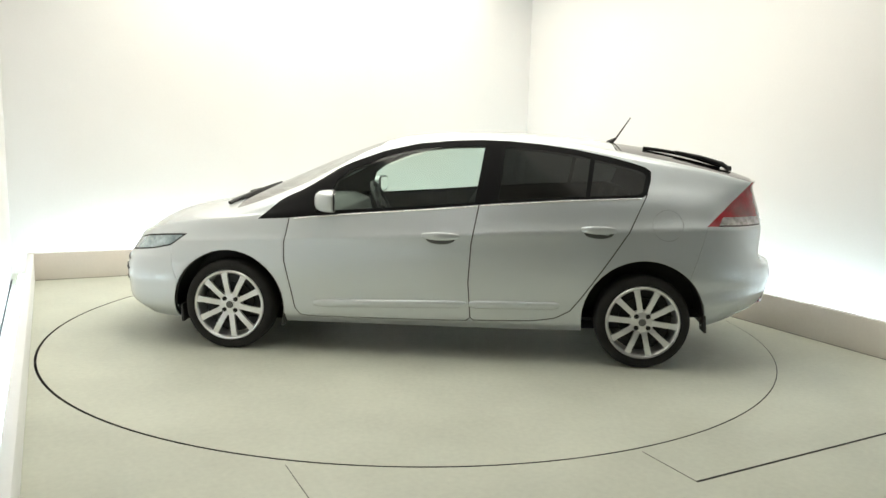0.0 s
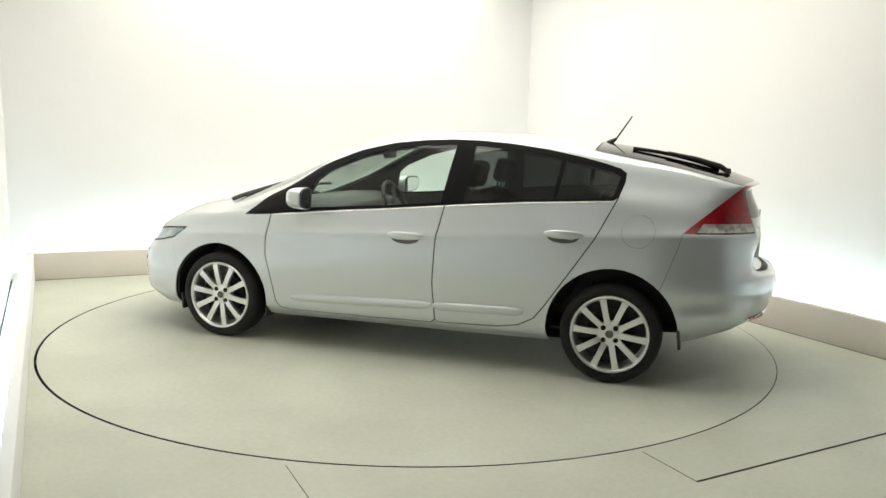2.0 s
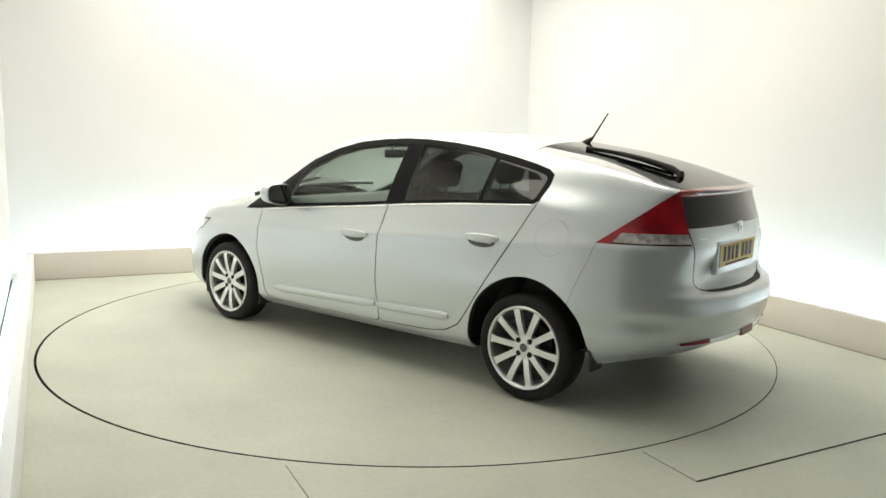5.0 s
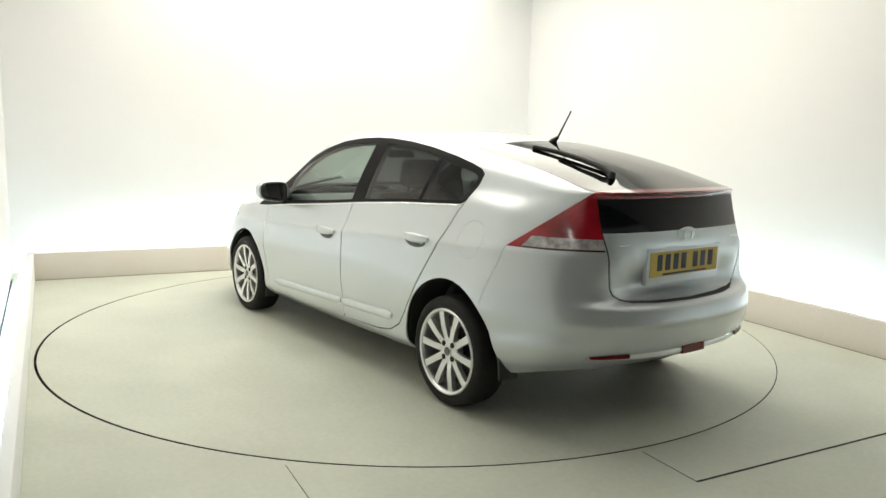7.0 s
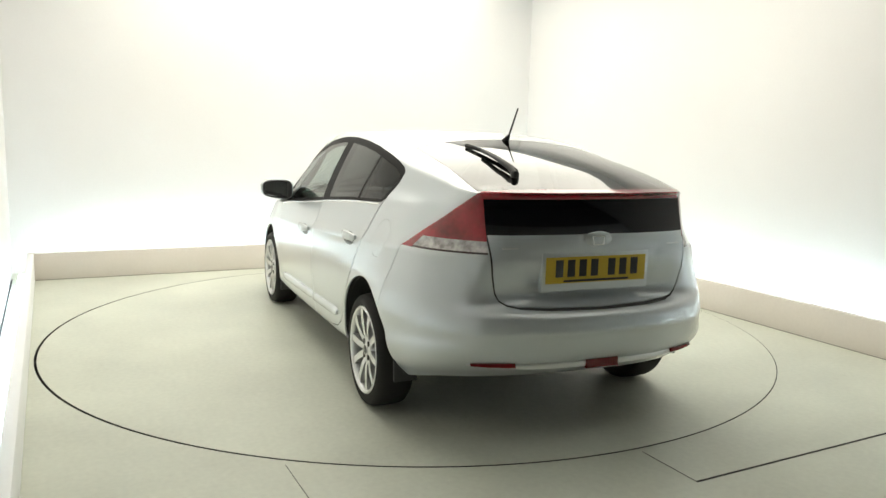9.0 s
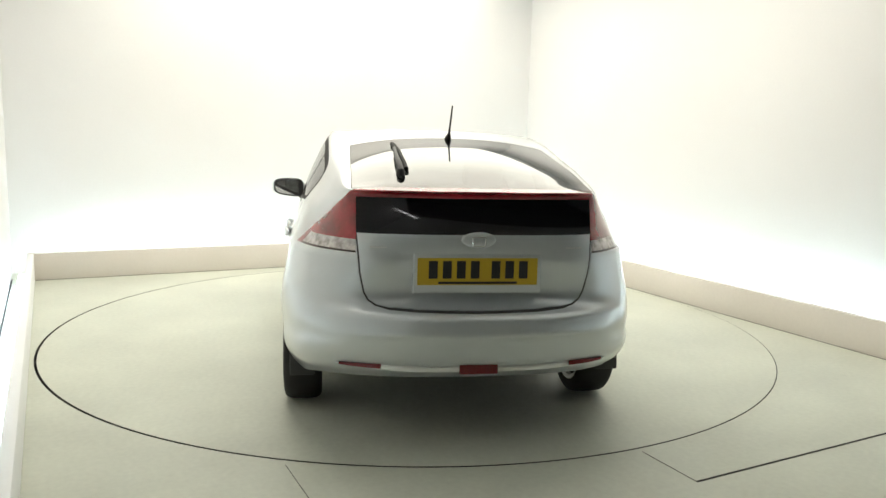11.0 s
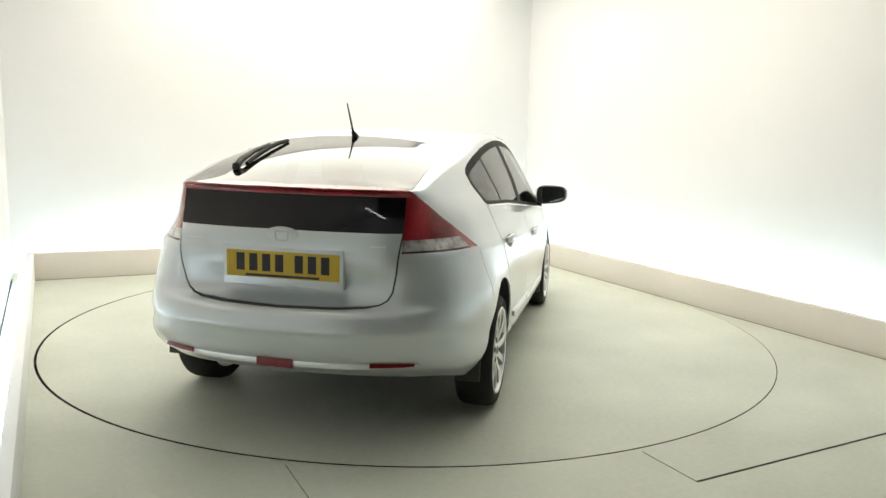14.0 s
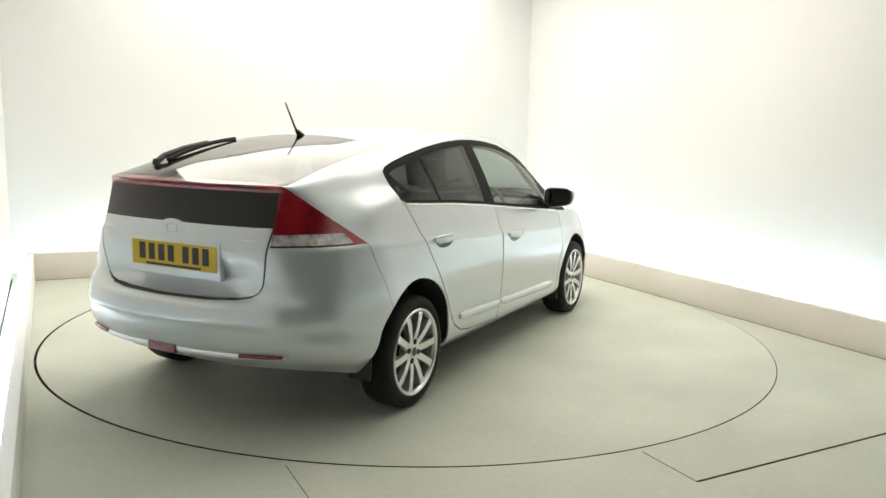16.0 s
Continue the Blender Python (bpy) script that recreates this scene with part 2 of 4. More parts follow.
def build_walls():
    back, side = 0.42, 0.19
    def slab(name, u0, v0, u1, v1, z0, z1, mat, label, cat, bevel=0.0):
        ob = in_booth(part(name, box_bm((u0, v0, z0), (u1, v1, z1), bevel), mat, smooth=30 if bevel else None))
        return tagged(ob, label, cat, kind="structure")
    END = 7.2
    slab("wall_back", -side - 0.15, -back - 0.15, WIDE + back + 0.15, -back, 0, TALL, WALL, "white painted booth wall lit from a cove below", "wall")
    # its unseen length beyond END is added to brighten the car's rear corner
    slab("wall_right", WIDE + back, -back, WIDE + back + 0.15, DEEP + 2, 0, TALL, WALL, "white painted booth wall lit from a cove below", "wall")
    slab("wall_left", -side - 0.15, -back, -side, END, 0, TALL, WALL, "white painted booth side wall", "wall")
    slab("ceiling", -side - 0.15, -back - 0.15, WIDE + back + 0.15, END, TALL, TALL + 0.1, WALL, "plain white booth ceiling", "ceiling")
    # dark hall into which the booth opens, behind the camera
    slab("hall_wall_front", -3.0, DEEP + 2, 8.0, DEEP + 2.15, 0, 4.6, HALL, "plain dark wall of the hall behind the camera", "wall")
    slab("hall_wall_left", -3.15, END, -3.0, DEEP + 2.15, 0, 4.6, HALL, "plain dark wall of the hall behind the camera", "wall")
    slab("hall_wall_right", 8.0, END, 8.15, DEEP + 2.15, 0, 4.6, HALL, "plain dark wall of the hall behind the camera", "wall")
    slab("hall_ceiling", -3.15, END, 8.15, DEEP + 2.15, 4.6, 4.7, HALL, "plain dark hall ceiling", "ceiling")
    slab("hall_bulkhead", -3.15, END, 8.15, END + 0.1, TALL, 4.6, HALL, "dark bulkhead over the booth opening", "wall")
    slab("hall_return_left", -3.15, END, -side - 0.15, END + 0.1, 0, TALL, HALL, "dark return beside the booth opening", "wall")
    slab("hall_return_right", WIDE + back + 0.15, END, 8.15, END + 0.1, 0, TALL, HALL, "dark return beside the booth opening", "wall")
    slab("kerb_back", -0.05, -0.05, WIDE, 0.0, 0, KERB, KERB_PAINT, "low cream kerb hiding the cove light", "kerb", 0.004)
    # also runs on unseen beyond END, with the added length of wall
    slab("kerb_right", WIDE, -0.05, WIDE + 0.05, DEEP + 2, 0, KERB, KERB_PAINT, "low cream kerb hiding the cove light", "kerb", 0.004)
    slab("kerb_left", -0.05, 0.0, 0.0, END - 0.1, 0, KERB, LEDGE, "low kerb hiding the cove light, its white raised for strong light", "kerb", 0.006)
    slab("cove_joint", -0.188, -0.1, -0.176, END - 0.1, -0.002, 0.004, GAP, "thin dark joint along the foot of the booth wall", "joint")

    # thin mottled brown strips along the feet of the kerbs
    for u0, v0, u1, v1 in ((0.0, 0.0, WIDE, 0.006), (WIDE - 0.006, 0.006, WIDE, DEEP + 2)):
        slab("kerb_foot_line", u0, v0, u1, v1, -0.003, 0.0025, BROWN_LINE, "thin brown line at the foot of the kerb", "joint")

    def tube(u0, v0, u1, v1, mat=TUBE):
        ob = in_booth(part("cove_tube", tube_bm([(u0, v0, 0.08), (u1, v1, 0.08)], 0.02), mat))
        tagged(ob, "long white fluorescent tube behind the kerb", "tube lamp", "cove tubes")
    for k in range(3):
        tube(0.05 + k * 1.64, -0.16, 0.05 + k * 1.64 + 1.55, -0.16)
    for k in range(4):
        tube(-0.10, 0.2 + k * 1.64, -0.10, k * 1.64 + 1.75, SIDE_TUBE)
    # the last two tubes are unseen additions that light the lengthened wall
    for k in range(6):
        tube(WIDE + 0.16, 0.0 + k * 1.64, WIDE + 0.16, k * 1.64 + 1.55)
    lamp = new("hanging_tube_lamp")
    tagged(lamp, "slim white tube lamp hung from the booth ceiling", "tube lamp")
    ends = (-0.12, 6.6, 2.57), (0.38, 6.6, 2.97)
    in_booth(lamp)
    part("tube", tube_bm(ends, .012), LAMP_TUBE, lamp)
    for e in ends:
        part("cord", tube_bm([e, (e[0], e[1], TALL)], .003, 6), METAL, lamp)


build_floor()
build_walls()
turntable = build_turntable()

# ================= car =================
car = new("car")
tagged(car, "silver five-door hatchback with alloy wheels on the turntable", "car")

# control net of the left body side: rows from sill to roof rail, columns from tail centre to nose centre
SIDE_X = (-1.63, -1.25, -0.85, -0.25, 0.35, 0.90, 1.27, 1.65)
NET = (
    # tail x, tail y, side half widths, front x, front y, heights
    ((-2.03, -2.00, -1.92, -1.82), (0, .30, .52, .64), (.745, .76, .76, .76, .76, .76, .76, .74), (1.885, 1.99, 2.03), (.60, .32, 0),
     (.325, .32, .31, .295, .255, .215, .20, .19, .185, .18, .18, .17, .17, .17, .17)),
    ((-2.12, -2.09, -1.99, -1.88), (0, .33, .575, .70), (.80, .82, .82, .825, .825, .825, .82, .80), (1.955, 2.10, 2.135), (.66, .36, 0),
     (.39, .385, .375, .36, .32, .28, .26, .25, .24, .24, .24, .24, .25, .25, .25)),
    ((-2.165, -2.135, -2.035, -1.91), (0, .34, .595, .722), (.83, .845, .84, .845, .845, .84, .84, .815), (1.975, 2.135, 2.175), (.67, .37, 0),
     (.50, .50, .49, .48, .45, .43, .42, .40, .40, .40, .40, .40, .40, .40, .40)),
    ((-2.170, -2.140, -2.035, -1.91), (0, .34, .595, .722), (.835, .848, .85, .855, .855, .85, .84, .80), (1.965, 2.12, 2.16), (.645, .36, 0),
     (.58, .58, .58, .585, .58, .58, .57, .555, .55, .55, .55, .54, .53, .52, .52)),
    ((-2.160, -2.130, -2.03, -1.905), (0, .335, .59, .718), (.832, .847, .8495, .8555, .8555, .8505, .839, .797), (1.962, 2.116, 2.158), (.641, .357, 0),
     (.617, .617, .617, .617, .615, .612, .60, .585, .573, .569, .567, .555, .542, .531, .529)),
    ((-2.058, -2.049, -2.006, -1.896), (0, .315, .580, .714), (.828, .845, .849, .8565, .856, .8495, .836, .793), (1.954, 2.11, 2.152), (.634, .354, 0),
     (.640, .640, .643, .65, .65, .645, .635, .615, .60, .59, .585, .57, .555, .542, .54)),
    ((-2.056, -2.049, -1.998, -1.87), (0, .31, .54, .680), (.783, .823, .843, .858, .857, .84, .82, .765), (1.922, 2.075, 2.12), (.60, .33, 0),
     (.85, .85, .852, .852, .852, .83, .81, .778, .742, .71, .69, .66, .63, .61, .60)),
    ((-2.045, -2.036, -1.98, -1.86), (0, .29, .515, .618), (.702, .750, .777, .797, .81, .81, .78, .71), (1.90, 2.05, 2.10), (.56, .31, 0),
     (.95, .95, .95, .965, 1.0, 1.015, .997, .948, .892, .842, .81, .765, .69, .66, .645)),
    ((-1.995, -1.98, -1.94, -1.86), (0, .29, .52, .585), (.638, .680, .70, .715, .735, .77, .745, .67), (1.885, 2.03, 2.075), (.54, .305, 0),
     (1.095, 1.095, 1.09, 1.08, 1.09, 1.12, 1.165, 1.165, 1.085, .905, .83, .785, .71, .675, .66)),
    ((-2.04, -2.02, -1.945, -1.86), (0, .29, .515, .55), (.570, .595, .600, .602, .615, .70, .70, .63), (1.86, 2.00, 2.045), (.51, .30, 0),
     (1.13, 1.13, 1.128, 1.14, 1.19, 1.25, 1.325, 1.368, 1.287, .975, .848, .80, .725, .69, .675)),
)
CENTRE = ((2.05, .672), (2.0, .715), (1.887, .785), (1.716, .845), (1.568, .872), (1.40, .915), (1.17, .995), (1.0, 1.072), (.76, 1.178), (.60, 1.243), (.44, 1.302),
          (.28, 1.35), (.08, 1.378), (-.235, 1.393), (-.43, 1.395), (-.66, 1.388), (-.97, 1.362), (-1.2, 1.335), (-1.39, 1.31), (-1.58, 1.273), (-1.776, 1.222), (-1.966, 1.158), (-2.04, 1.132))


def spline(t, pts, at):
    """Cubic through pts (n x d) at parameters t, sampled at the parameters at."""
    t, pts, at = np.asarray(t, float), np.asarray(pts, float), np.asarray(at, float)
    h = np.diff(t)
    d = np.diff(pts, axis=0) / h.reshape(-1, *[1] * (pts.ndim - 1))
    m = np.empty_like(pts)
    m[0], m[-1] = d[0], d[-1]
    hh = h.reshape(-1, *[1] * (pts.ndim - 1))
    m[1:-1] = (hh[1:] * d[:-1] + hh[:-1] * d[1:]) / (hh[1:] + hh[:-1])
    k = np.clip(np.searchsorted(t, at, side="right") - 1, 0, len(h) - 1)
    sh = (-1, *[1] * (pts.ndim - 1))
    hk = h[k].reshape(sh)
    u = ((at - t[k]).reshape(sh)) / hk
    return (2 * u**3 - 3 * u**2 + 1) * pts[k] + (u**3 - 2 * u**2 + u) * hk * m[k] + (-2 * u**3 + 3 * u**2) * pts[k + 1] + (u**3 - u**2) * hk * m[k + 1]


def centre_z(x):
    c = np.array(sorted(CENTRE))
    return spline(c[:, 0], c[:, 1:2], np.clip(np.asarray(x, float), c[0, 0], c[-1, 0]))[:, 0]


def steps(t, size):
    out = [t[0]]
    for a, b in zip(t, t[1:]):
        n = max(1, math.ceil((b - a) / size))
        out += [a + (b - a) * (i + 1) / n for i in range(n)]
    return np.array(out)


def body_grid():
    net = np.array([[(*xy, z) for xy, z in zip(list(zip(tx, ty)) + list(zip(SIDE_X, w)) + list(zip(fx, fy)), zs)] for tx, ty, w, fx, fy, zs in NET])
    # two rows hard by the shoulder line sharpen it into a crease
    at = len(NET) - 4
    low, high = net[at] * 0.94 + net[at - 1] * 0.06, net[at] * 0.88 + net[at + 1] * 0.12
    high[3:11, 1] -= .003
    low[3:10, 1] -= .001
    net = np.concatenate([net[:at], low[None], net[at:at + 1], high[None], net[at + 1:]])
    # the bumper's lower ledge
    ledge = net[1] * 0.2 + net[2] * 0.8
    bulge = np.array((.003, .004, .008, .013, .013, .008, 0, 0, 0, 0, 0, 0, 0, 0, 0))
    out = ledge[:, :2] - net[:, 7, :2].mean(0) * np.array((1, 0))
    out /= np.linalg.norm(out, axis=1)[:, None]
    ledge[:, :2] += out * bulge[:, None]
    net = np.concatenate([net[:2], ledge[None], net[2:]])
    net[3, :5, 2] += .006
    flip = np.array((1, -1, 1))
    wide = np.concatenate([net[:, 2:0:-1] * flip, net, net[:, -2:-4:-1] * flip], axis=1)
    cu = np.concatenate([[0], np.cumsum(np.linalg.norm(np.diff(wide, axis=1), axis=2).mean(0))])
    fine_u = np.concatenate([steps(cu[2:6], 0.018), steps(cu[5:-2], 0.034)[1:]])
    rows = spline(cu, wide.transpose(1, 0, 2), fine_u).transpose(1, 0, 2)
    cv = np.concatenate([[0], np.cumsum(np.linalg.norm(np.diff(net, axis=0), axis=2).mean(1))])
    rail = rows[-1]
    ghost = rail.copy()
    ghost[:, 1] *= 0.85
    ghost[:, 2] = centre_z(rail[:, 0]) - (centre_z(rail[:, 0]) - rail[:, 2]) * 0.85**2.4
    gl = np.linalg.norm(ghost - rail, axis=1).mean()
    rows2 = np.concatenate([rows, ghost[None]], axis=0)
    side = spline(np.append(cv, cv[-1] + gl), rows2, steps(cv, 0.02))
    return side


def build_shell():
    """The left half of the body skin as one fine mesh; the face layer 'top' marks what lies inside the roof rail."""
    side = body_grid()
    bm = bmesh.new()
    top = bm.faces.layers.int.new("top")
    nv, nu = side.shape[:2]
    V = [[bm.verts.new(side[j, i]) for i in range(nu)] for j in range(nv)]
    for j in range(nv - 1):
        for i in range(nu - 1):
            bm.faces.new((V[j][i], V[j + 1][i], V[j + 1][i + 1], V[j][i + 1]))
    # shallow recess of the tailgate round the number plate
    def ease(a):
        a = max(0.0, min(1.0, a))
        return a * a * (3 - 2 * a)
    for row in V:
        for v in row:
            if v.co.x < -1.9 and .64 < v.co.z < .91:
                edge = .350 - (.885 - v.co.z) * .24
                v.co.x += .005 * ease((edge + .020 - v.co.y) / .040) * ease((v.co.z - .662) / .03) * ease((.884 - v.co.z) / .020)
    rail = side[-1]
    zc = centre_z(rail[:, 0])
    N = 14
    prev = V[-1]
    for s in range(1, N + 1):
        f = 1 - s / N
        row = [bm.verts.new((rail[i, 0], rail[i, 1] * f, zc[i] - (zc[i] - rail[i, 2]) * f**2.4)) for i in range(nu)]
        for i in range(nu - 1):
            bm.faces.new((prev[i], row[i], row[i + 1], prev[i + 1]))[top] = 1
        prev = row
    bmesh.ops.remove_doubles(bm, verts=bm.verts, dist=1e-5)
    bmesh.ops.recalc_face_normals(bm, faces=bm.faces)
    if sum(f.normal.y * f.calc_area() for f in bm.faces) < 0:
        bmesh.ops.reverse_faces(bm, faces=bm.faces)
    return bm


AX = {"xz": (0, 2), "yz": (1, 2), "xy": (0, 1)}
KEEP = {"side": lambda c, t: not t and c.y > 0.42, "rear": lambda c, t: not t and c.x < -1.5, "top": lambda c, t: t, "front": lambda c, t: not t and c.x > 1.3, "all": lambda c, t: True}


def cut(bm, proj, line, zone, half=0.0, closed=False):
    """Cut the skin along a line drawn in one projection; with half, along both edges of a narrow band."""
    a, b = AX[proj]
    top = bm.faces.layers.int["top"]
    pts = list(line) + ([line[0]] if closed else [])
    for p, q in zip(pts, pts[1:]):
        p, q = np.array(p, float), np.array(q, float)
        d = (q - p) / np.linalg.norm(q - p)
        nrm = np.array((-d[1], d[0]))
        for off in ((half, -half) if half else (0.0,)):
            lo, hi = np.minimum(p, q) - half - 1e-4, np.maximum(p, q) + half + 1e-4
            o = p + nrm * off
            faces = []
            for f in bm.faces:
                cs = [(v.co[a], v.co[b]) for v in f.verts]
                if min(c[0] for c in cs) > hi[0] or max(c[0] for c in cs) < lo[0] or min(c[1] for c in cs) > hi[1] or max(c[1] for c in cs) < lo[1]:
                    continue
                ds = [(c[0] - o[0]) * nrm[0] + (c[1] - o[1]) * nrm[1] for c in cs]
                if min(ds) < 0 < max(ds) and KEEP[zone](f.calc_center_median(), f[top]):
                    faces.append(f)
            if faces:
                co, no = [0, 0, 0], [0, 0, 0]
                co[a], co[b], no[a], no[b] = o[0], o[1], nrm[0], nrm[1]
                geom = faces + list({e for f in faces for e in f.edges}) + list({v for f in faces for v in f.verts})
                bmesh.ops.bisect_plane(bm, geom=geom, dist=1e-5, plane_co=co, plane_no=no)


def inside(poly, x, y):
    hit = False
    for (x0, y0), (x1, y1) in zip(poly, poly[1:] + poly[:1]):
        if (y0 > y) != (y1 > y) and x < (x1 - x0) * (y - y0) / (y1 - y0) + x0:
            hit = not hit
    return hit


def near(line, x, y, reach):
    for (x0, y0), (x1, y1) in zip(line, line[1:]):
        dx, dy = x1 - x0, y1 - y0
        u = max(0, min(1, ((x - x0) * dx + (y - y0) * dy) / (dx * dx + dy * dy)))
        if math.hypot(x - x0 - u * dx, y - y0 - u * dy) < reach:
            return True
    return False


def ring(cx, cz, r, n=40, a0=0.0, a1=360.0):
    return [(cx + r * math.cos(radians(a0 + (a1 - a0) * k / n)), cz + r * math.sin(radians(a0 + (a1 - a0) * k / n))) for k in range(n + (a1 - a0 < 360))]


DLO = [(1.09, .824), (.97, .935), (.75, 1.075), (.54, 1.18), (.325, 1.26), (.115, 1.31), (-.095, 1.333), (-.266, 1.341), (-.44, 1.339), (-.645, 1.324), (-.85, 1.298), (-1.05, 1.26),
       (-1.185, 1.228), (-1.268, 1.203), (-1.303, 1.178), (-1.300, 1.125), (-1.273, 1.045), (-1.245, 1.026), (-.79, 1.0), (-.385, .966), (.058, .921), (.58, .874), (.935, .834)]
GLASS_FRONT = [(.68, .888), (.61, 1.075), (.535, 1.135), (.325, 1.222), (.115, 1.275), (-.095, 1.299), (-.295, 1.308), (-.245, .97), (.058, .94)]
GLASS_REAR = [(-.415, 1.306), (-.645, 1.29), (-.85, 1.265), (-.935, 1.247), (-.905, 1.022), (-.79, 1.017), (-.385, .983)]
GLASS_QUARTER = [(-.962, 1.241), (-1.05, 1.223), (-1.185, 1.194), (-1.255, 1.172), (-1.272, 1.155), (-1.245, 1.057), (-1.23, 1.042), (-.932, 1.024)]
ARCH_F, ARCH_R = ring(1.276, .270, .357), ring(-1.276, .292, .367)
DOOR_F = [(.89, .838), (.918, .685), (.915, .578), (.883, .436), (.85, .285), (.818, .240), (.75, .230), (.2, .236), (-.215, .245), (-.24, .268), (-.222, .485), (-.234, .728), (-.272, .955)]
DOOR_R = [(-.272, .955), (-.234, .728), (-.222, .485), (-.24, .268), (-.26, .25), (-.62, .263), (-.75, .285), (-.84, .334), (-.905, .42), (-1.06, .654), (-1.168, .822), (-1.275, 1.05)]
HEADLIGHT = [(2.03, .560), (1.96, .574), (1.80, .600), (1.665, .632), (1.555, .712), (1.62, .708), (1.75, .695), (1.87, .678), (1.96, .655)]
BUMPER_SEAM = [(-1.631, .868), (-1.60, .76), (-1.52, .53)]
FRONT_SEAM = [(1.665, .632), (1.645, .50), (1.60, .40)]
FUEL = ring(-1.395, .868, .0896, 28)
LIGHT_TOP = [(-1.60, .8455), (-2.0, 1.184)]
HATCH = [(.516, .95), (.509, .885), (.499, .78), (.482, .70), (.464, .668), (.432, .648), (.38, .638), (.26, .633), (0, .63)]
GLASS_END = (-2.008,)


def classify(c, t):
    """Which panel a point of the left skin belongs to."""
    x, y, z = c
    if t:
        if x < GLASS_END[0] + 0.30 * y * y and x < -1.5:
            return "spoiler"
        edge = y - (0.515 + (-1.10 - x) * 0.022)
        if x < -1.10 and edge < 0.003:
            return "rear_glass" if edge < 0 and x < -1.108 else "glass_seal"
        if 0.36 < x < 1.28 and y < 0.585 + (x - 0.36) * 0.05:
            return "windscreen"
        if 1.28 <= x < 1.40 and y < 0.46:
            return "cowl"
        return "bonnet" if x >= 1.28 else "roof"
    if y > 0.42 and (math.hypot(x - 1.276, z - .270) < .357 or math.hypot(x + 1.276, z - .292) < .367):
        return ""
    if y > 0.42 and z > 0.8 and inside(DLO, x, z):
        return "front_glass" if inside(GLASS_FRONT, x, z) else "rear_door_glass" if inside(GLASS_REAR, x, z) else "quarter_glass" if inside(GLASS_QUARTER, x, z) else "trim"
    if x < -1.6 and z > 0.868 and z < 0.8455 + (-1.60 - x) * 0.8463 and y > 0.516:
        if x > -1.70 - (z - .87) * .6:
            return "red_lens"
        return "light_edge" if z < 0.876 else "clear_lens" if z < 0.922 else "red_lens"
    if x < -1.8 and y <= 0.516 and z > 0.95:
        return "tail_panel" if z < 1.099 else "light_strip"
    if x < -1.9 and z < 0.95 and near(HATCH, y, z, .0038):
        return "seam"
    if x < -1.9 and inside(HATCH + [(-.01, .63), (-.01, .95)], y, z):
        return "tailgate"
    if y > 0.42:
        if inside(HEADLIGHT, x, z):
            return "headlight_edge" if near(HEADLIGHT + HEADLIGHT[:1], x, z, .009) else "headlight"
        if near(DOOR_F, x, z, .0035) or near(DOOR_R, x, z, .0035) or near(BUMPER_SEAM, x, z, .0011) or near(FRONT_SEAM, x, z, .0011):
            return "seam"
        if inside(DOOR_F, x, z):
            return "front_door"
        if inside(DOOR_R, x, z):
            return "rear_door"
        f = math.hypot(x + 1.395, z - .868)
        if f < .0902:
            return "fuel_seam" if f > .0890 else "fuel_flap"
    if x > 1.40 and z < .632 and x > 1.60 + (z - .40) * .28:
        return "front_bumper"
    if x < -1.35 and z < .868 and x < -1.52 - (z - .53) * .33:
        return "rear_bumper"
    if z < .30 and -1.0 < x < 1.0:
        return "sill"
    return "quarter_panel" if x < -.2 else "front_wing"


skin = []


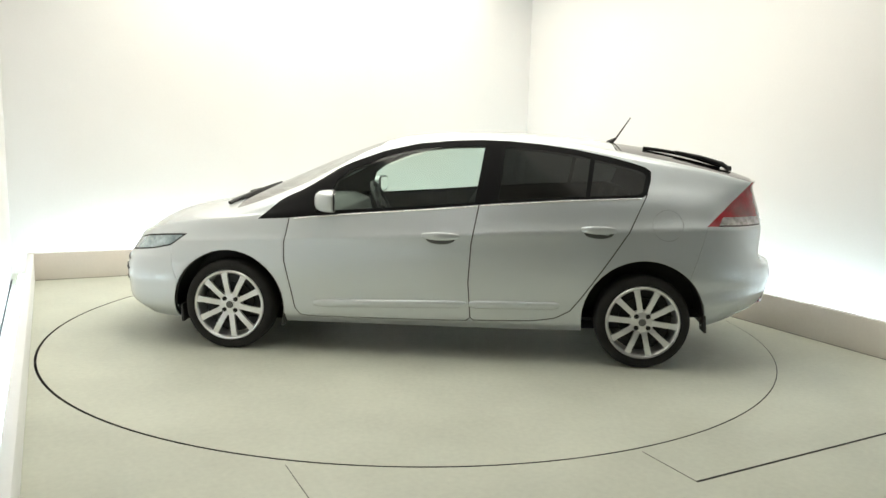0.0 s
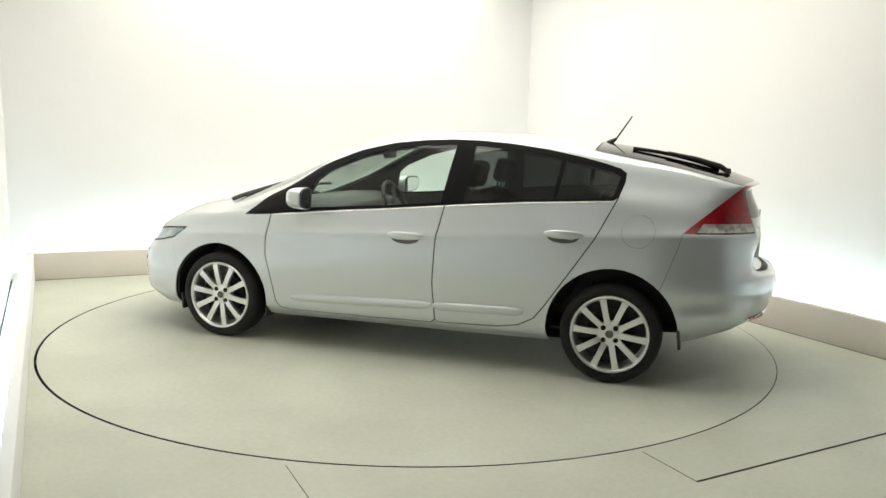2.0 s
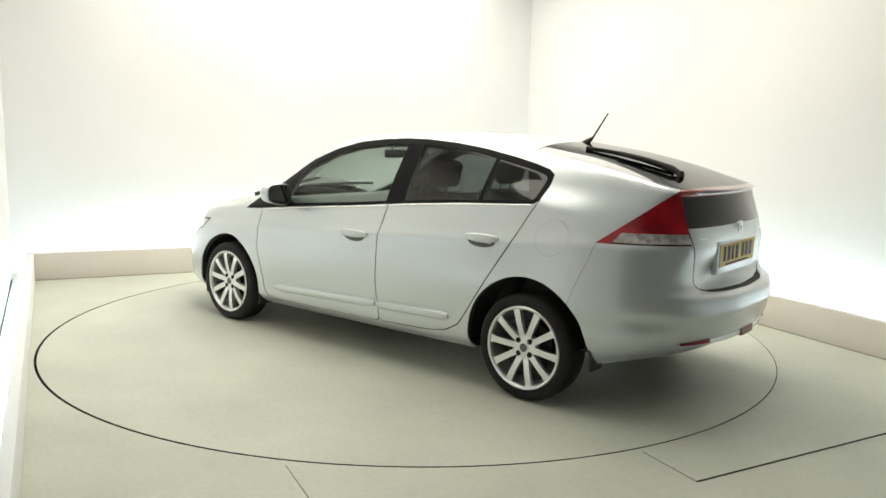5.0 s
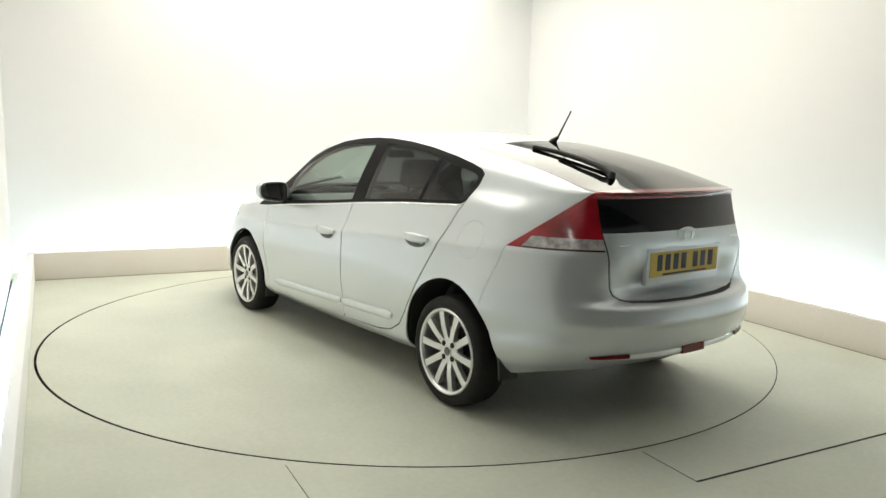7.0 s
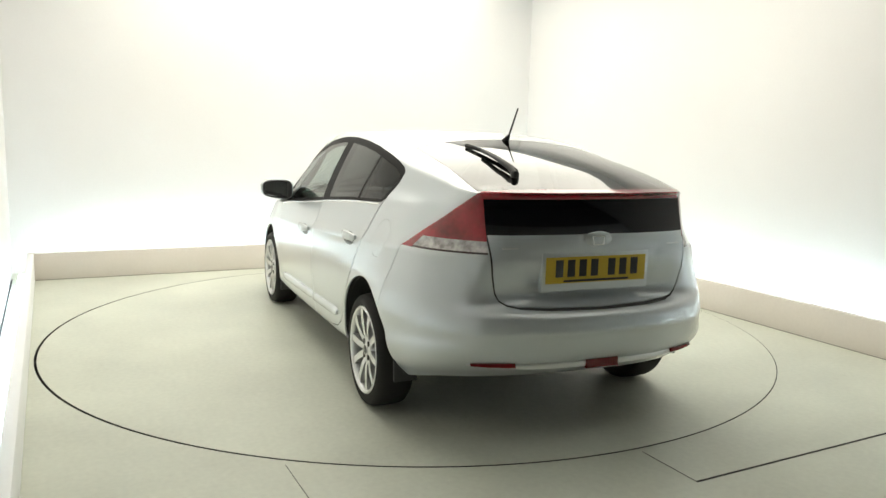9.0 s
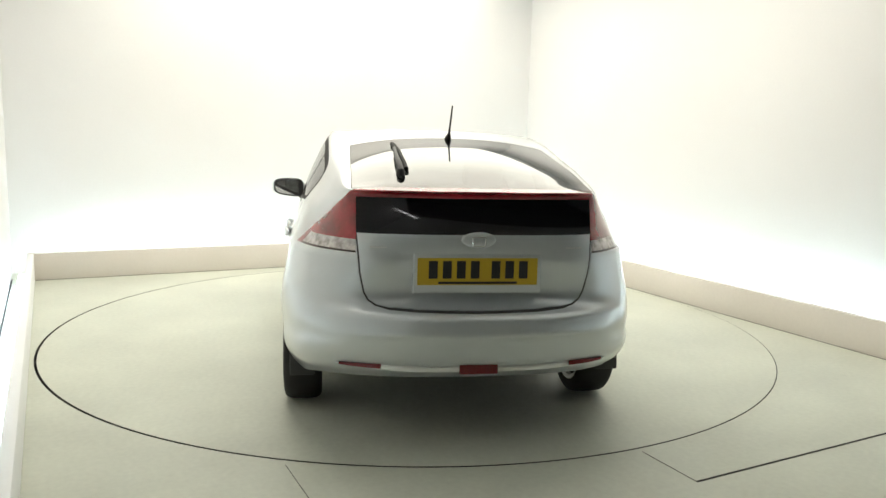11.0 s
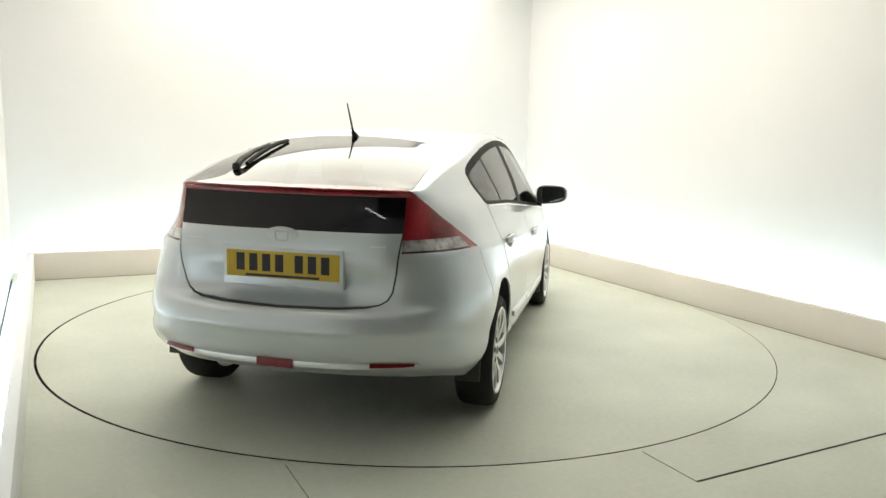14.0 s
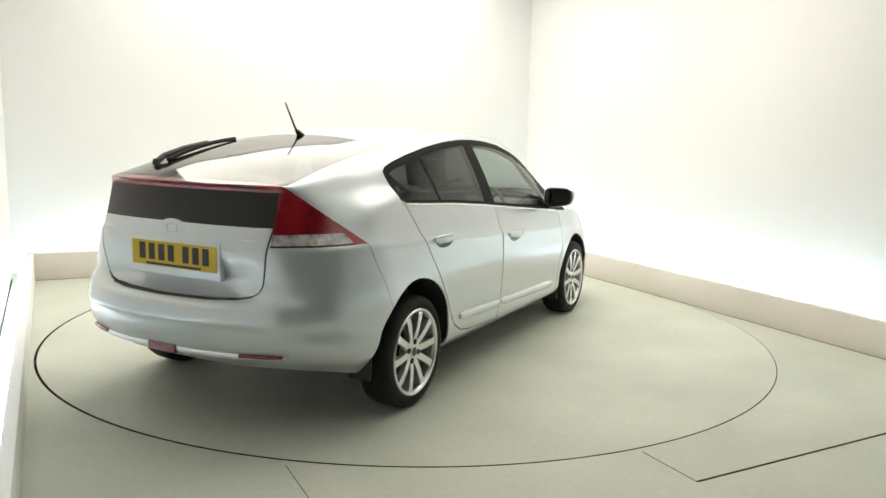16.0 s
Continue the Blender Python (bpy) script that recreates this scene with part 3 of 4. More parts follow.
def build_car_skin():
    bm = build_shell()
    smooth = bm.copy()
    smooth.normal_update()
    tree = BVHTree.FromBMesh(smooth)
    smooth.faces.ensure_lookup_table()
    skin.append((tree, smooth))
    cut(bm, "xz", ARCH_F, "side", closed=True)
    cut(bm, "xz", ARCH_R, "side", closed=True)
    for poly in (DLO, GLASS_FRONT, GLASS_REAR, GLASS_QUARTER, HEADLIGHT):
        cut(bm, "xz", poly, "side", closed=True)
    for line in (DOOR_F, DOOR_R):
        cut(bm, "xz", line, "side", half=.0035)
    cut(bm, "xz", HEADLIGHT, "side", half=.009, closed=True)
    for line in (BUMPER_SEAM, FRONT_SEAM):
        cut(bm, "xz", line, "side", half=.0011)
    cut(bm, "xz", FUEL, "side", half=.0006, closed=True)
    cut(bm, "xz", LIGHT_TOP, "rear")
    cut(bm, "xz", [(-1.58, .868), (-2.2, .868)], "rear")
    cut(bm, "xz", [(-1.58, .922), (-2.2, .922)], "rear")
    cut(bm, "xz", [(-1.58, .876), (-2.2, .876)], "rear")
    cut(bm, "xz", [(-1.70, .87), (-1.742, .94)], "rear")
    cut(bm, "xz", [(-1.8, 1.099), (-2.2, 1.099)], "rear")
    cut(bm, "yz", [(.516, .8), (.516, 1.2)], "rear")
    cut(bm, "yz", [(.0, .95), (.52, .95)], "rear")
    cut(bm, "yz", HATCH, "rear", half=.0038)
    cut(bm, "xz", [(1.0, .30), (-1.0, .30)], "side")
    cut(bm, "xy", [(GLASS_END[0] + .3 * (k * .06) ** 2, k * .06) for k in range(10)], "top")
    for x in (1.40, 1.28, .36, -1.10, -1.108):
        cut(bm, "xz", [(x, .5), (x, 1.6)], "top")
    cut(bm, "xy", [(-1.08, .51456), (-2.0, .5348)], "top")
    cut(bm, "xy", [(-1.08, .51756), (-2.0, .5378)], "top")
    cut(bm, "xy", [(.36, .585), (1.28, .631)], "top")
    cut(bm, "xy", [(1.26, .46), (1.42, .46)], "top")
    top = bm.faces.layers.int["top"]
    groups = {}
    for f in bm.faces:
        groups.setdefault(classify(f.calc_center_median(), f[top]), []).append([v.co.copy() for v in f.verts])
    groups.pop("", None)

    def normal_at(p):
        loc, nor, index, dist = tree.find_nearest(p)
        f = smooth.faces[index]
        w = [1 / (1e-6 + (v.co - p).length_squared) for v in f.verts]
        n = Vector((0, 0, 0))
        for v, k in zip(f.verts, w):
            m = v.normal.copy()
            if v.co.y < 1e-4:
                m.y = 0
            n += m * k
        return n.normalized()

    cache = {}

    def shade(p):
        key = (round(p.x, 5), round(p.y, 5), round(p.z, 5))
        if key not in cache:
            cache[key] = normal_at(p)
        return cache[key]

    def panel(name, polys, mat, parent, sides, label="", depth=.008, sink=0.0, offset=0.0, even=False):
        """One panel with returned edges, on the sides given, shaded by the normals of the whole skin."""
        verts, index, faces, norms = [], {}, [], []
        def vid(p, s):
            key = (round(p.x, 5), round(p.y, 5) * s, round(p.z, 5))
            if key not in index:
                n = shade(p)
                q = p - n * sink + n * offset
                index[key] = len(verts)
                verts.append(Vector((q.x, q.y * s, q.z)))
                norms.append(Vector((n.x, n.y * s, n.z)))
            return index[key]
        for s in sides:
            for poly in polys:
                ids = [vid(p, s) for p in poly]
                ids = [i for k, i in enumerate(ids) if i != ids[k - 1]]
                if len(ids) > 2:
                    faces.append(ids if s > 0 else ids[::-1])
        if even:
            # one even curve of glass, without the ripples of the skin
            base = np.array([[1, v.y, v.z] for v in verts])
            bend = np.linalg.lstsq(base, np.array(norms), rcond=None)[0]
            flat = (base - [0, 0, .06]) @ bend
            norms = [Vector(n).normalized() for n in flat]
        count, owner = {}, {}
        for f in faces:
            for a, b in zip(f, f[1:] + f[:1]):
                count[frozenset((a, b))] = count.get(frozenset((a, b)), 0) + 1
                owner[frozenset((a, b))] = (a, b)
        skin = len(faces)
        if depth:
            inner = {}
            for key, n in count.items():
                if n == 1:
                    a, b = owner[key]
                    for i in (a, b):
                        if i not in inner:
                            inner[i] = len(verts)
                            verts.append(verts[i] - norms[i] * depth)
                    faces.append([b, a, inner[a], inner[b]])
        me = bpy.data.meshes.new(name)
        me.from_pydata(verts, [], faces)
        me.materials.append(mat)
        me.polygons.foreach_set("use_smooth", [True] * len(me.polygons))
        me.update()
        loops = []
        for p in me.polygons:
            for i in p.vertices:
                loops.append(norms[i] if p.index < skin and i < len(norms) else p.normal.copy())
        me.normals_split_custom_set(loops)
        ob = new(name, me)
        ob.parent = parent
        return tagged(ob, label)

    for cls, name, mat, label in (("roof", "roof", PAINT, ""), ("bonnet", "bonnet", PAINT, ""), ("tailgate", "tailgate", PAINT, ""), ("rear_bumper", "rear_bumper", PAINT, ""),
                                  ("front_bumper", "front_bumper", PAINT, ""), ("cowl", "cowl", PLASTIC, "black plastic cowl below the windscreen"),
                                  ("windscreen", "windscreen", WIND, "clear laminated glass"), ("rear_glass", "rear_window", SCREEN, "dark tinted hatch glass"),
                                  ("glass_seal", "window_seal", BLACK, "thin black seal round the hatch glass"), ("tail_panel", "tail_panel", BACK_PANEL, "smoked black glazed panel"), ("light_strip", "light_strip", RED, "thin red strip"),
                                  ("spoiler", "spoiler", RED, "red lip along the tail edge")):
        if cls in groups:
            panel(name, groups[cls], mat, car, (1, -1), label, even=cls == "tail_panel")
    for s in (1, -1):
        own = dict(groups)
        if s < 0:
            own["quarter_panel"] = own["quarter_panel"] + own.get("fuel_seam", []) + own.get("fuel_flap", [])
        else:
            panel("fuel_flap", own["fuel_flap"], PAINT, car, (1,), "round silver fuel flap")
            own["seam"] = own["seam"] + own["fuel_seam"]
        for cls, name, mat, label in (("front_wing", "front_wing", PAINT, ""), ("quarter_panel", "quarter_panel", PAINT, ""), ("sill", "sill", PAINT, ""),
                                      ("front_door", "front_door", PAINT, ""), ("rear_door", "rear_door", PAINT, ""), ("trim", "window_surround", BLACK, "black window surround"),
                                      ("front_glass", "front_door_window", PANE, "green tinted glass"), ("rear_door_glass", "rear_door_window", PRIVACY, "dark privacy glass"),
                                      ("quarter_glass", "quarter_window", PRIVACY, "dark privacy glass"), ("headlight", "headlight", HEAD, "clear headlight lens"), ("headlight_edge", "headlight_edge", BLACK, "dark headlight edge"),
                                      ("red_lens", "tail_light", RED, "red lens"), ("clear_lens", "reversing_light", CLEAR, "clear lens over silver reflector"), ("light_edge", "light_edge", RED_DARK, "dark red lower edge")):
            if cls in own:
                panel(name, own[cls], mat, car, (s,), label)
        panel("shut_line", own["seam"], SEAM, car, (s,), "dark gap between panels", depth=0, sink=.004)
    lining = [p for cls in ("roof", "front_wing", "quarter_panel", "front_door", "rear_door", "trim", "tailgate", "tail_panel", "fuel_flap", "rear_bumper", "bonnet", "front_bumper") for p in groups.get(cls, [])]
    panel("inner_lining", lining, LINING, car, (1, -1), "grey inner lining", depth=0, sink=.03)
    # flat underbody along the lower edge
    edge = body_grid()[0]
    ub = bmesh.new()
    L = [ub.verts.new((p[0], p[1] - .01 if p[1] > .02 else 0, max(p[2] + .012, .31 if p[0] < -1.3 else 0))) for p in edge]
    R = [ub.verts.new((p[0], -p[1] + .01 if p[1] > .02 else 0, max(p[2] + .012, .31 if p[0] < -1.3 else 0))) for p in edge]
    for i in range(len(edge) - 1):
        ub.faces.new((L[i], L[i + 1], R[i + 1], R[i]))
    bmesh.ops.remove_doubles(ub, verts=ub.verts, dist=1e-4)
    part("underbody", ub, PLASTIC, car, "black underbody tray")


from mathutils.bvhtree import BVHTree
build_car_skin()


def wheel_at(x, s, turn, z):
    """One road wheel: tyre, ten-spoke alloy rim, brake disc, nuts. Its face looks to +y before it is placed."""
    w = new("wheel")
    w.parent = car
    tyre = [(.218, .085), (.227, .091), (.245, .094), (.264, .089), (.276, .078), (.282, .060), (.284, .02), (.284, -.02), (.282, -.060), (.276, -.078), (.264, -.089), (.245, -.094), (.227, -.091), (.218, -.085)]
    part("tyre", lathe_bm(tyre, 64), RUBBER, w, "black rubber tyre", smooth=40)
    rim = bmesh.new()
    lathe_bm([(.222, .088), (.217, .094), (.208, .091), (.200, .080), (.199, .070), (.196, .02), (.196, -.08), (.216, -.086), (.220, .0)], 64, bm=rim)
    for k in range(10):
        a = 2 * math.pi * k / 10
        prof = [(.045, .066, .019), (.08, .076, .0165), (.13, .083, .0165), (.18, .085, .0175), (.206, .084, .021)]
        rows = []
        for r, h, wd in prof:
            rows.append([rim.verts.new((r, h, wd)), rim.verts.new((r, h, -wd)), rim.verts.new((r, h - .03, -wd * .8)), rim.verts.new((r, h - .03, wd * .8))])
        for p, q in zip(rows, rows[1:]):
            for i in range(4):
                rim.faces.new((p[i], p[(i + 1) % 4], q[(i + 1) % 4], q[i]))
        vs = [v for row in rows for v in row]
        bmesh.ops.rotate(rim, verts=vs, cent=(0, 0, 0), matrix=Matrix.Rotation(a, 3, "Y"))
    lathe_bm([(0.0, .078), (.028, .078), (.03, .073), (.064, .070), (.072, .062), (.072, .03), (0.0, .03)], 40, bm=rim, close=False)
    bmesh.ops.recalc_face_normals(rim, faces=rim.faces)
    r = part("rim", rim, ALLOY, w, "ten-spoke silver alloy rim", smooth=35)
    for k in range(4):
        a = math.pi * (k / 2) - radians(16)
        nut = lathe_bm([(0, .074), (.009, .074), (.0105, .072), (.0115, .0745), (.0145, .0745), (.0145, .06), (0, .06)], 12, close=False)
        bmesh.ops.translate(nut, verts=nut.verts, vec=(.049 * math.cos(a), 0, .049 * math.sin(a)))
        part("wheel_nut", nut, DARK_METAL, w)
    cap = lathe_bm([(0, .083), (.018, .082), (.024, .077), (.024, .07), (0, .07)], 24, close=False)
    part("centre_cap", cap, DARK_CUP, w, "grey centre cap", smooth=30)
    part("brake_disc", lathe_bm([(.03, .01), (.135, .01), (.135, -.012), (.03, -.012)], 40), DARK_METAL, w, "dark steel brake disc", smooth=30)
    part("brake_drum", lathe_bm([(0, -.02), (.19, -.02), (.19, -.06), (0, -.06)], 32, close=False), PLASTIC, w)
    w.matrix_basis = pose(x, s * .750, z, 0, turn, 0) @ (pose(0, 0, 0, 0, 0, 180) if s < 0 else Matrix())
    return w


def skin_side(x, z):
    """Place and outward normal of the left skin, looked at from the side."""
    loc, nor, _, _ = skin[0][0].ray_cast(Vector((x, 3, z)), Vector((0, -1, 0)))
    return (loc, nor) if loc else (Vector((x, .7, z)), Vector((0, 1, 0)))


def skin_rear(y, z):
    loc, nor, _, _ = skin[0][0].ray_cast(Vector((-4, abs(y) + 1e-4, z)), Vector((1, 0, 0)))
    return Vector((loc.x, y, z)) if loc else Vector((-2.1, y, z))


def skin_top(x, y):
    loc, nor, _, _ = skin[0][0].ray_cast(Vector((x, abs(y) + 1e-4, 3)), Vector((0, 0, -1)))
    return Vector((x, y, loc.z)) if loc else Vector((x, y, 1.3))


def arch_liner(x, z, reach, s):
    bm = bmesh.new()
    n = 28
    outer, inner = [], []
    for k in range(n + 1):
        a = radians(-4 + 188 * k / n)
        px, pz = x + reach * math.cos(a), z + reach * math.sin(a)
        edge = skin_side(px, max(pz, .21))[0].y - .010
        outer.append(bm.verts.new((px, s * edge, pz)))
        inner.append(bm.verts.new((px, s * .50, pz)))
    for k in range(n):
        bm.faces.new((outer[k], outer[k + 1], inner[k + 1], inner[k]))
    bm.faces.new(inner)
    part("arch_liner", bm, PLASTIC, car, "black wheel arch liner", smooth=40)


def mud_flap(x, s, z0, z1, y0, y1, lean):
    bm = box_bm((-.008, y0, z0), (.008, y1, z1), .006)
    for v in bm.verts:
        v.co.x += x + (v.co.z - z0) * lean
        v.co.y *= s
    part("mud_flap", bm, PLASTIC, car, "black rubber mud flap", smooth=40)


for s in (1, -1):
    wheel_at(1.268, s, 27, .280)
    wheel_at(-1.275, s, 31, .284)
    arch_liner(1.276, .270, .360, s)
    arch_liner(-1.276, .292, .370, s)
    mud_flap(-1.652, s, .228, .42, .69, .806, .10)
    mud_flap(.93, s, .16, .32, .62, .825, -.12)
    mud_flap(1.585, s, .15, .26, .60, .80, .05)


def door_handle(x0, x1, z, s):
    """Pull handle over a flat disc whose grey stands for a shaded cup."""
    mid = (x0 + x1) / 2
    p, n = skin_side(mid, z)
    # no hollow here: the cup's shade is only this disc's darker colour
    cup = bmesh.new()
    for k in range(24):
        a = 2 * math.pi * k / 24
        q, m = skin_side(mid + .088 * math.cos(a), z - .013 + .034 * math.sin(a))
        cup.verts.new((q.x, s * (q.y + .0025), q.z))
    cup.faces.new(cup.verts)
    handle = part("door_handle", bar_bm([skin_side(x0 + (x1 - x0) * k / 8, z + .004)[0] + Vector((0, (.006, .015, .020, .023, .024, .023, .020, .015, .006)[k], 0)) for k in range(9)],
                                        [(.006, .011), (.009, .019), (.010, .022), (.010, .024), (.010, .024), (.010, .024), (.010, .022), (.009, .019), (.006, .011)], s), PAINT, car, "silver pull handle", smooth=50)
    part("handle_cup_shade", cup, DARK_CUP, handle, "flat grey disc painted as the shade of the handle cup")


def bar_bm(points, sizes, s=1):
    """Rounded bar along x: sizes are half depth (y) and half height (z) at each point."""
    bm = bmesh.new()
    rings = []
    for p, (hy, hz) in zip(points, sizes):
        rings.append([bm.verts.new((p.x, s * (p.y + hy * math.copysign(abs(math.cos(a)) ** .7, math.cos(a))), p.z + hz * math.copysign(abs(math.sin(a)) ** .7, math.sin(a))))
                      for a in [2 * math.pi * k / 14 for k in range(14)]])
    for a, b in zip(rings, rings[1:]):
        for k in range(14):
            bm.faces.new((a[k], a[(k + 1) % 14], b[(k + 1) % 14], b[k]))
    bm.faces.new(rings[0])
    bm.faces.new(rings[-1])
    bmesh.ops.recalc_face_normals(bm, faces=bm.faces)
    return bm


def side_moulding(x0, x1, z0, z1, s):
    n = 14
    pts, sizes = [], []
    for k in range(n + 1):
        f = k / n
        x, z = x0 + (x1 - x0) * f, z0 + (z1 - z0) * f
        thin = min(1, 0.55 + 9 * min(f, 1 - f))
        pts.append(skin_side(x, z)[0])
        sizes.append((.020 * thin, .025 * thin))
    part("side_moulding", bar_bm(pts, sizes, s), PAINT, car, "silver rubbing strip along the door", smooth=50)


def window_ledge(x0, x1, s):
    """Rolled upper edge of a door under its window; chrome stands in for its highlight."""
    low = sorted(DLO[17:])
    xs = [x0 + (x1 - x0) * k / 16 for k in range(17)]
    zs = np.interp(xs, [p[0] for p in low], [p[1] for p in low])
    pts = [skin_side(x, z - .007)[0] for x, z in zip(xs, zs)]
    part("window_ledge", bar_bm(pts, [(.004, .0045)] * 17, s), CHROME, car, "rolled door edge below the window, chrome in place of its highlight", smooth=50)


def door_mirror(s):
    arm = part("mirror_arm", box_bm((.625, min(s * .76, s * .84), .872), (.725, max(s * .76, s * .84), .905), .01), BLACK, car, smooth=40)
    bm = bmesh.new()
    bmesh.ops.create_uvsphere(bm, u_segments=28, v_segments=18, radius=1)
    for v in bm.verts:
        c = v.co
        sx, sy, sz = (math.copysign(abs(k) ** .62, k) for k in c)
        x = .598 + (.108 * sx if sx > 0 else .012 * sx)
        v.co = (x - .02 * sy, s * (.909 + .116 * sy), .957 + .068 * sz * (1 - .12 * sy) + .008 * sy)
    shell = part("mirror_housing", bm, PAINT, car, "silver door mirror housing", smooth=50)
    rim = bmesh.new()
    face = bmesh.new()
    for target, gy, gz, dx in ((rim, .106, .065, -.014), (face, .095, .055, -.0155)):
        ring_v = []
        for k in range(32):
            a = 2 * math.pi * k / 32
            cy, cz = (math.copysign(abs(q) ** .55, q) for q in (math.cos(a), math.sin(a)))
            ring_v.append((.598 + dx - .02 * cy, s * (.909 + gy * cy), .957 + gz * cz * (1 - .12 * cy) + .008 * cy))
        front = [target.verts.new(p) for p in ring_v]
        back = [target.verts.new((p[0] + .007, p[1], p[2])) for p in ring_v]
        target.faces.new(front)
        for k in range(32):
            target.faces.new((front[k], front[(k + 1) % 32], back[(k + 1) % 32], back[k]))
        bmesh.ops.recalc_face_normals(target, faces=target.faces)
    part("mirror_rim", rim, PLASTIC, shell, "black mirror rim")
    part("mirror_glass", face, MIRROR, shell, "mirror glass")


for s in (1, -1):
    door_handle(.062, -.16, .762, s)
    door_handle(-.885, -1.095, .828, s)
    side_moulding(.73, -.212, .318, .352, s)
    side_moulding(-.232, -.775, .352, .366, s)
    window_ledge(.86, -.262, s)
    window_ledge(-.282, -1.235, s)
    door_mirror(s)


def build_tail():
    # number plate with plain bars in place of its characters
    px = min(skin_rear(y, z).x for y in (-.26, 0, .26) for z in (.735, .855)) - .001
    surround = box_bm((px - .001, -.278, .700), (px + .03, .278, .872), .006)
    surround = part("plate_surround", surround, PAINT, car, "raised silver plate surround", smooth=40)
    plate = part("number_plate", box_bm((px - .005, -.26, .737), (px - .001, .26, .853), .0015), YELLOW, surround, "yellow reflective number plate")
    y = .217
    for k in range(7):
        if k == 4:
            y -= .030
        part("plate_bar", box_bm((px - .006, y - .043, .765), (px - .0045, y - .005, .841)), INK, plate, "plain dark bar")
        y -= .060
    part("plate_strip", box_bm((px - .006, -.17, .742), (px - .0045, .17, .752)), INK, plate, "plain dark strip")
    # emblem on a low silver dome that rises over the lower edge of the black panel
    bm = bmesh.new()
    ex = skin_rear(0, .922).x
    rings = []
    for f in (1.0, .93, .82, .66, .45, .22):
        ring_v = []
        for k in range(36):
            a = 2 * math.pi * k / 36
            y, z = .080 * f * math.cos(a), .926 + .038 * f * math.sin(a)
            sink = .006 if f == 1.0 else 0
            ring_v.append(bm.verts.new((ex + (.924 - z) * .35 * (z > .95) + .002 + sink - .011 * (1 - f * f) ** .8, y, z)))
        rings.append(ring_v)
    for a, b in zip(rings, rings[1:]):
        for k in range(36):
            bm.faces.new((a[k], a[(k + 1) % 36], b[(k + 1) % 36], b[k]))
    bm.faces.new(rings[-1])
    mount = part("emblem_mount", bm, PAINT, car, "rounded silver emblem mount", smooth=60)
    frame_pts = [(.030, .942), (-.030, .942), (-.025, .905), (.025, .905)]
    bm = bmesh.new()
    for (y0, z0), (y1, z1) in zip(frame_pts, frame_pts[1:] + frame_pts[:1]):
        tube_bm([(ex - .0095, y0, z0), (ex - .0095, y1, z1)], .0026, 8, bm=bm)
    part("emblem", bm, CHROME, mount, "plain chrome emblem outline", smooth=50)
    # small chrome lettering kept as plain bars
    for y0, y1 in ((.36, .46), (-.46, -.36)):
        p = skin_rear((y0 + y1) / 2, .895)
        part("model_script", box_bm((p.x - .003, y0, .892), (p.x + .012, y1, .898), .001), ALLOY, car, "small silver script as a plain bar")
    # bumper garnish, reflectors and fog lamp
    n = 36
    pts = [skin_rear(-.60 + 1.2 * k / n, .392) for k in range(n + 1)]
    bm = bmesh.new()
    rows = []
    for p in pts:
        t = max(.25, 1 - (abs(p.y) / .62) ** 4)
        rows.append([bm.verts.new((p.x + dx, p.y, p.z + dz * t)) for dx, dz in ((.02, .016), (-.006, .014), (-.012, 0), (-.006, -.016), (.03, -.018))])
    for a, b in zip(rows, rows[1:]):
        for i in range(4):
            bm.faces.new((a[i], a[i + 1], b[i + 1], b[i]))
    bmesh.ops.recalc_face_normals(bm, faces=bm.faces)
    garnish = part("bumper_garnish", bm, ALLOY, car, "bright silver strip along the bumper", smooth=50)

    def lens(y0, y1, z0, z1, label):
        m = 10
        bm = bmesh.new()
        rows = []
        for k in range(m + 1):
            y = y0 + (y1 - y0) * k / m
            p = skin_rear(y, .392)
            t = 1 if y0 * y1 < 0 else .45 + .55 * (1 - abs(y / .59) ** 6)
            rows.append([bm.verts.new((p.x + dx, y, .392 + dz * t)) for dx, dz in ((0, z1), (-.017, z1 * .9), (-.019, z0 * .9), (0, z0))])
        for a, b in zip(rows, rows[1:]):
            for i in range(3):
                bm.faces.new((a[i], a[i + 1], b[i + 1], b[i]))
        for r in (rows[0], rows[-1]):
            bm.faces.new(r)
        bmesh.ops.recalc_face_normals(bm, faces=bm.faces)
        return part("fog_lamp" if y0 * y1 < 0 else "reflector", bm, REFLECTOR, garnish, label, smooth=40)
    lens(-.082, .082, -.024, .018, "dark red fog lamp")
    lens(.41, .585, -.006, .016, "dark red reflector")
    lens(-.585, -.41, -.006, .016, "dark red reflector")
    # wiper over the hatch glass
    lift = Vector((0, 0, 1))
    piv = skin_top(-1.845, .318)
    arm = [piv + lift * .012, skin_top(-1.80, .318) + lift * .030, skin_top(-1.66, .322) + lift * .032, skin_top(-1.50, .318) + lift * .026]
    wiper = part("rear_wiper", tube_bm(arm, .011, 8, radii=[.016, .015, .012, .009]), PLASTIC, car, "black rear wiper arm", smooth=50)
    blade = [skin_top(-1.80 + .50 * k / 6, .288 + .004 * k) + lift * (.010 + .007 * math.sin(math.pi * k / 6)) for k in range(7)]
    part("wiper_blade", tube_bm(blade, .011, 8), RUBBER, wiper, smooth=50)
    part("wiper_pivot", bolt_bm(piv, .019, .032), PLASTIC, wiper, smooth=40)
    # aerial
    base = skin_top(-1.14, 0)
    bm = tube_bm([base + Vector((.03, 0, -.004)), base + Vector((.0, 0, .012)), base + Vector((-.025, 0, .03))], .02, 12, radii=[.018, .016, .008])
    aerial = part("aerial_base", bm, PLASTIC, car, "black aerial base", smooth=50)
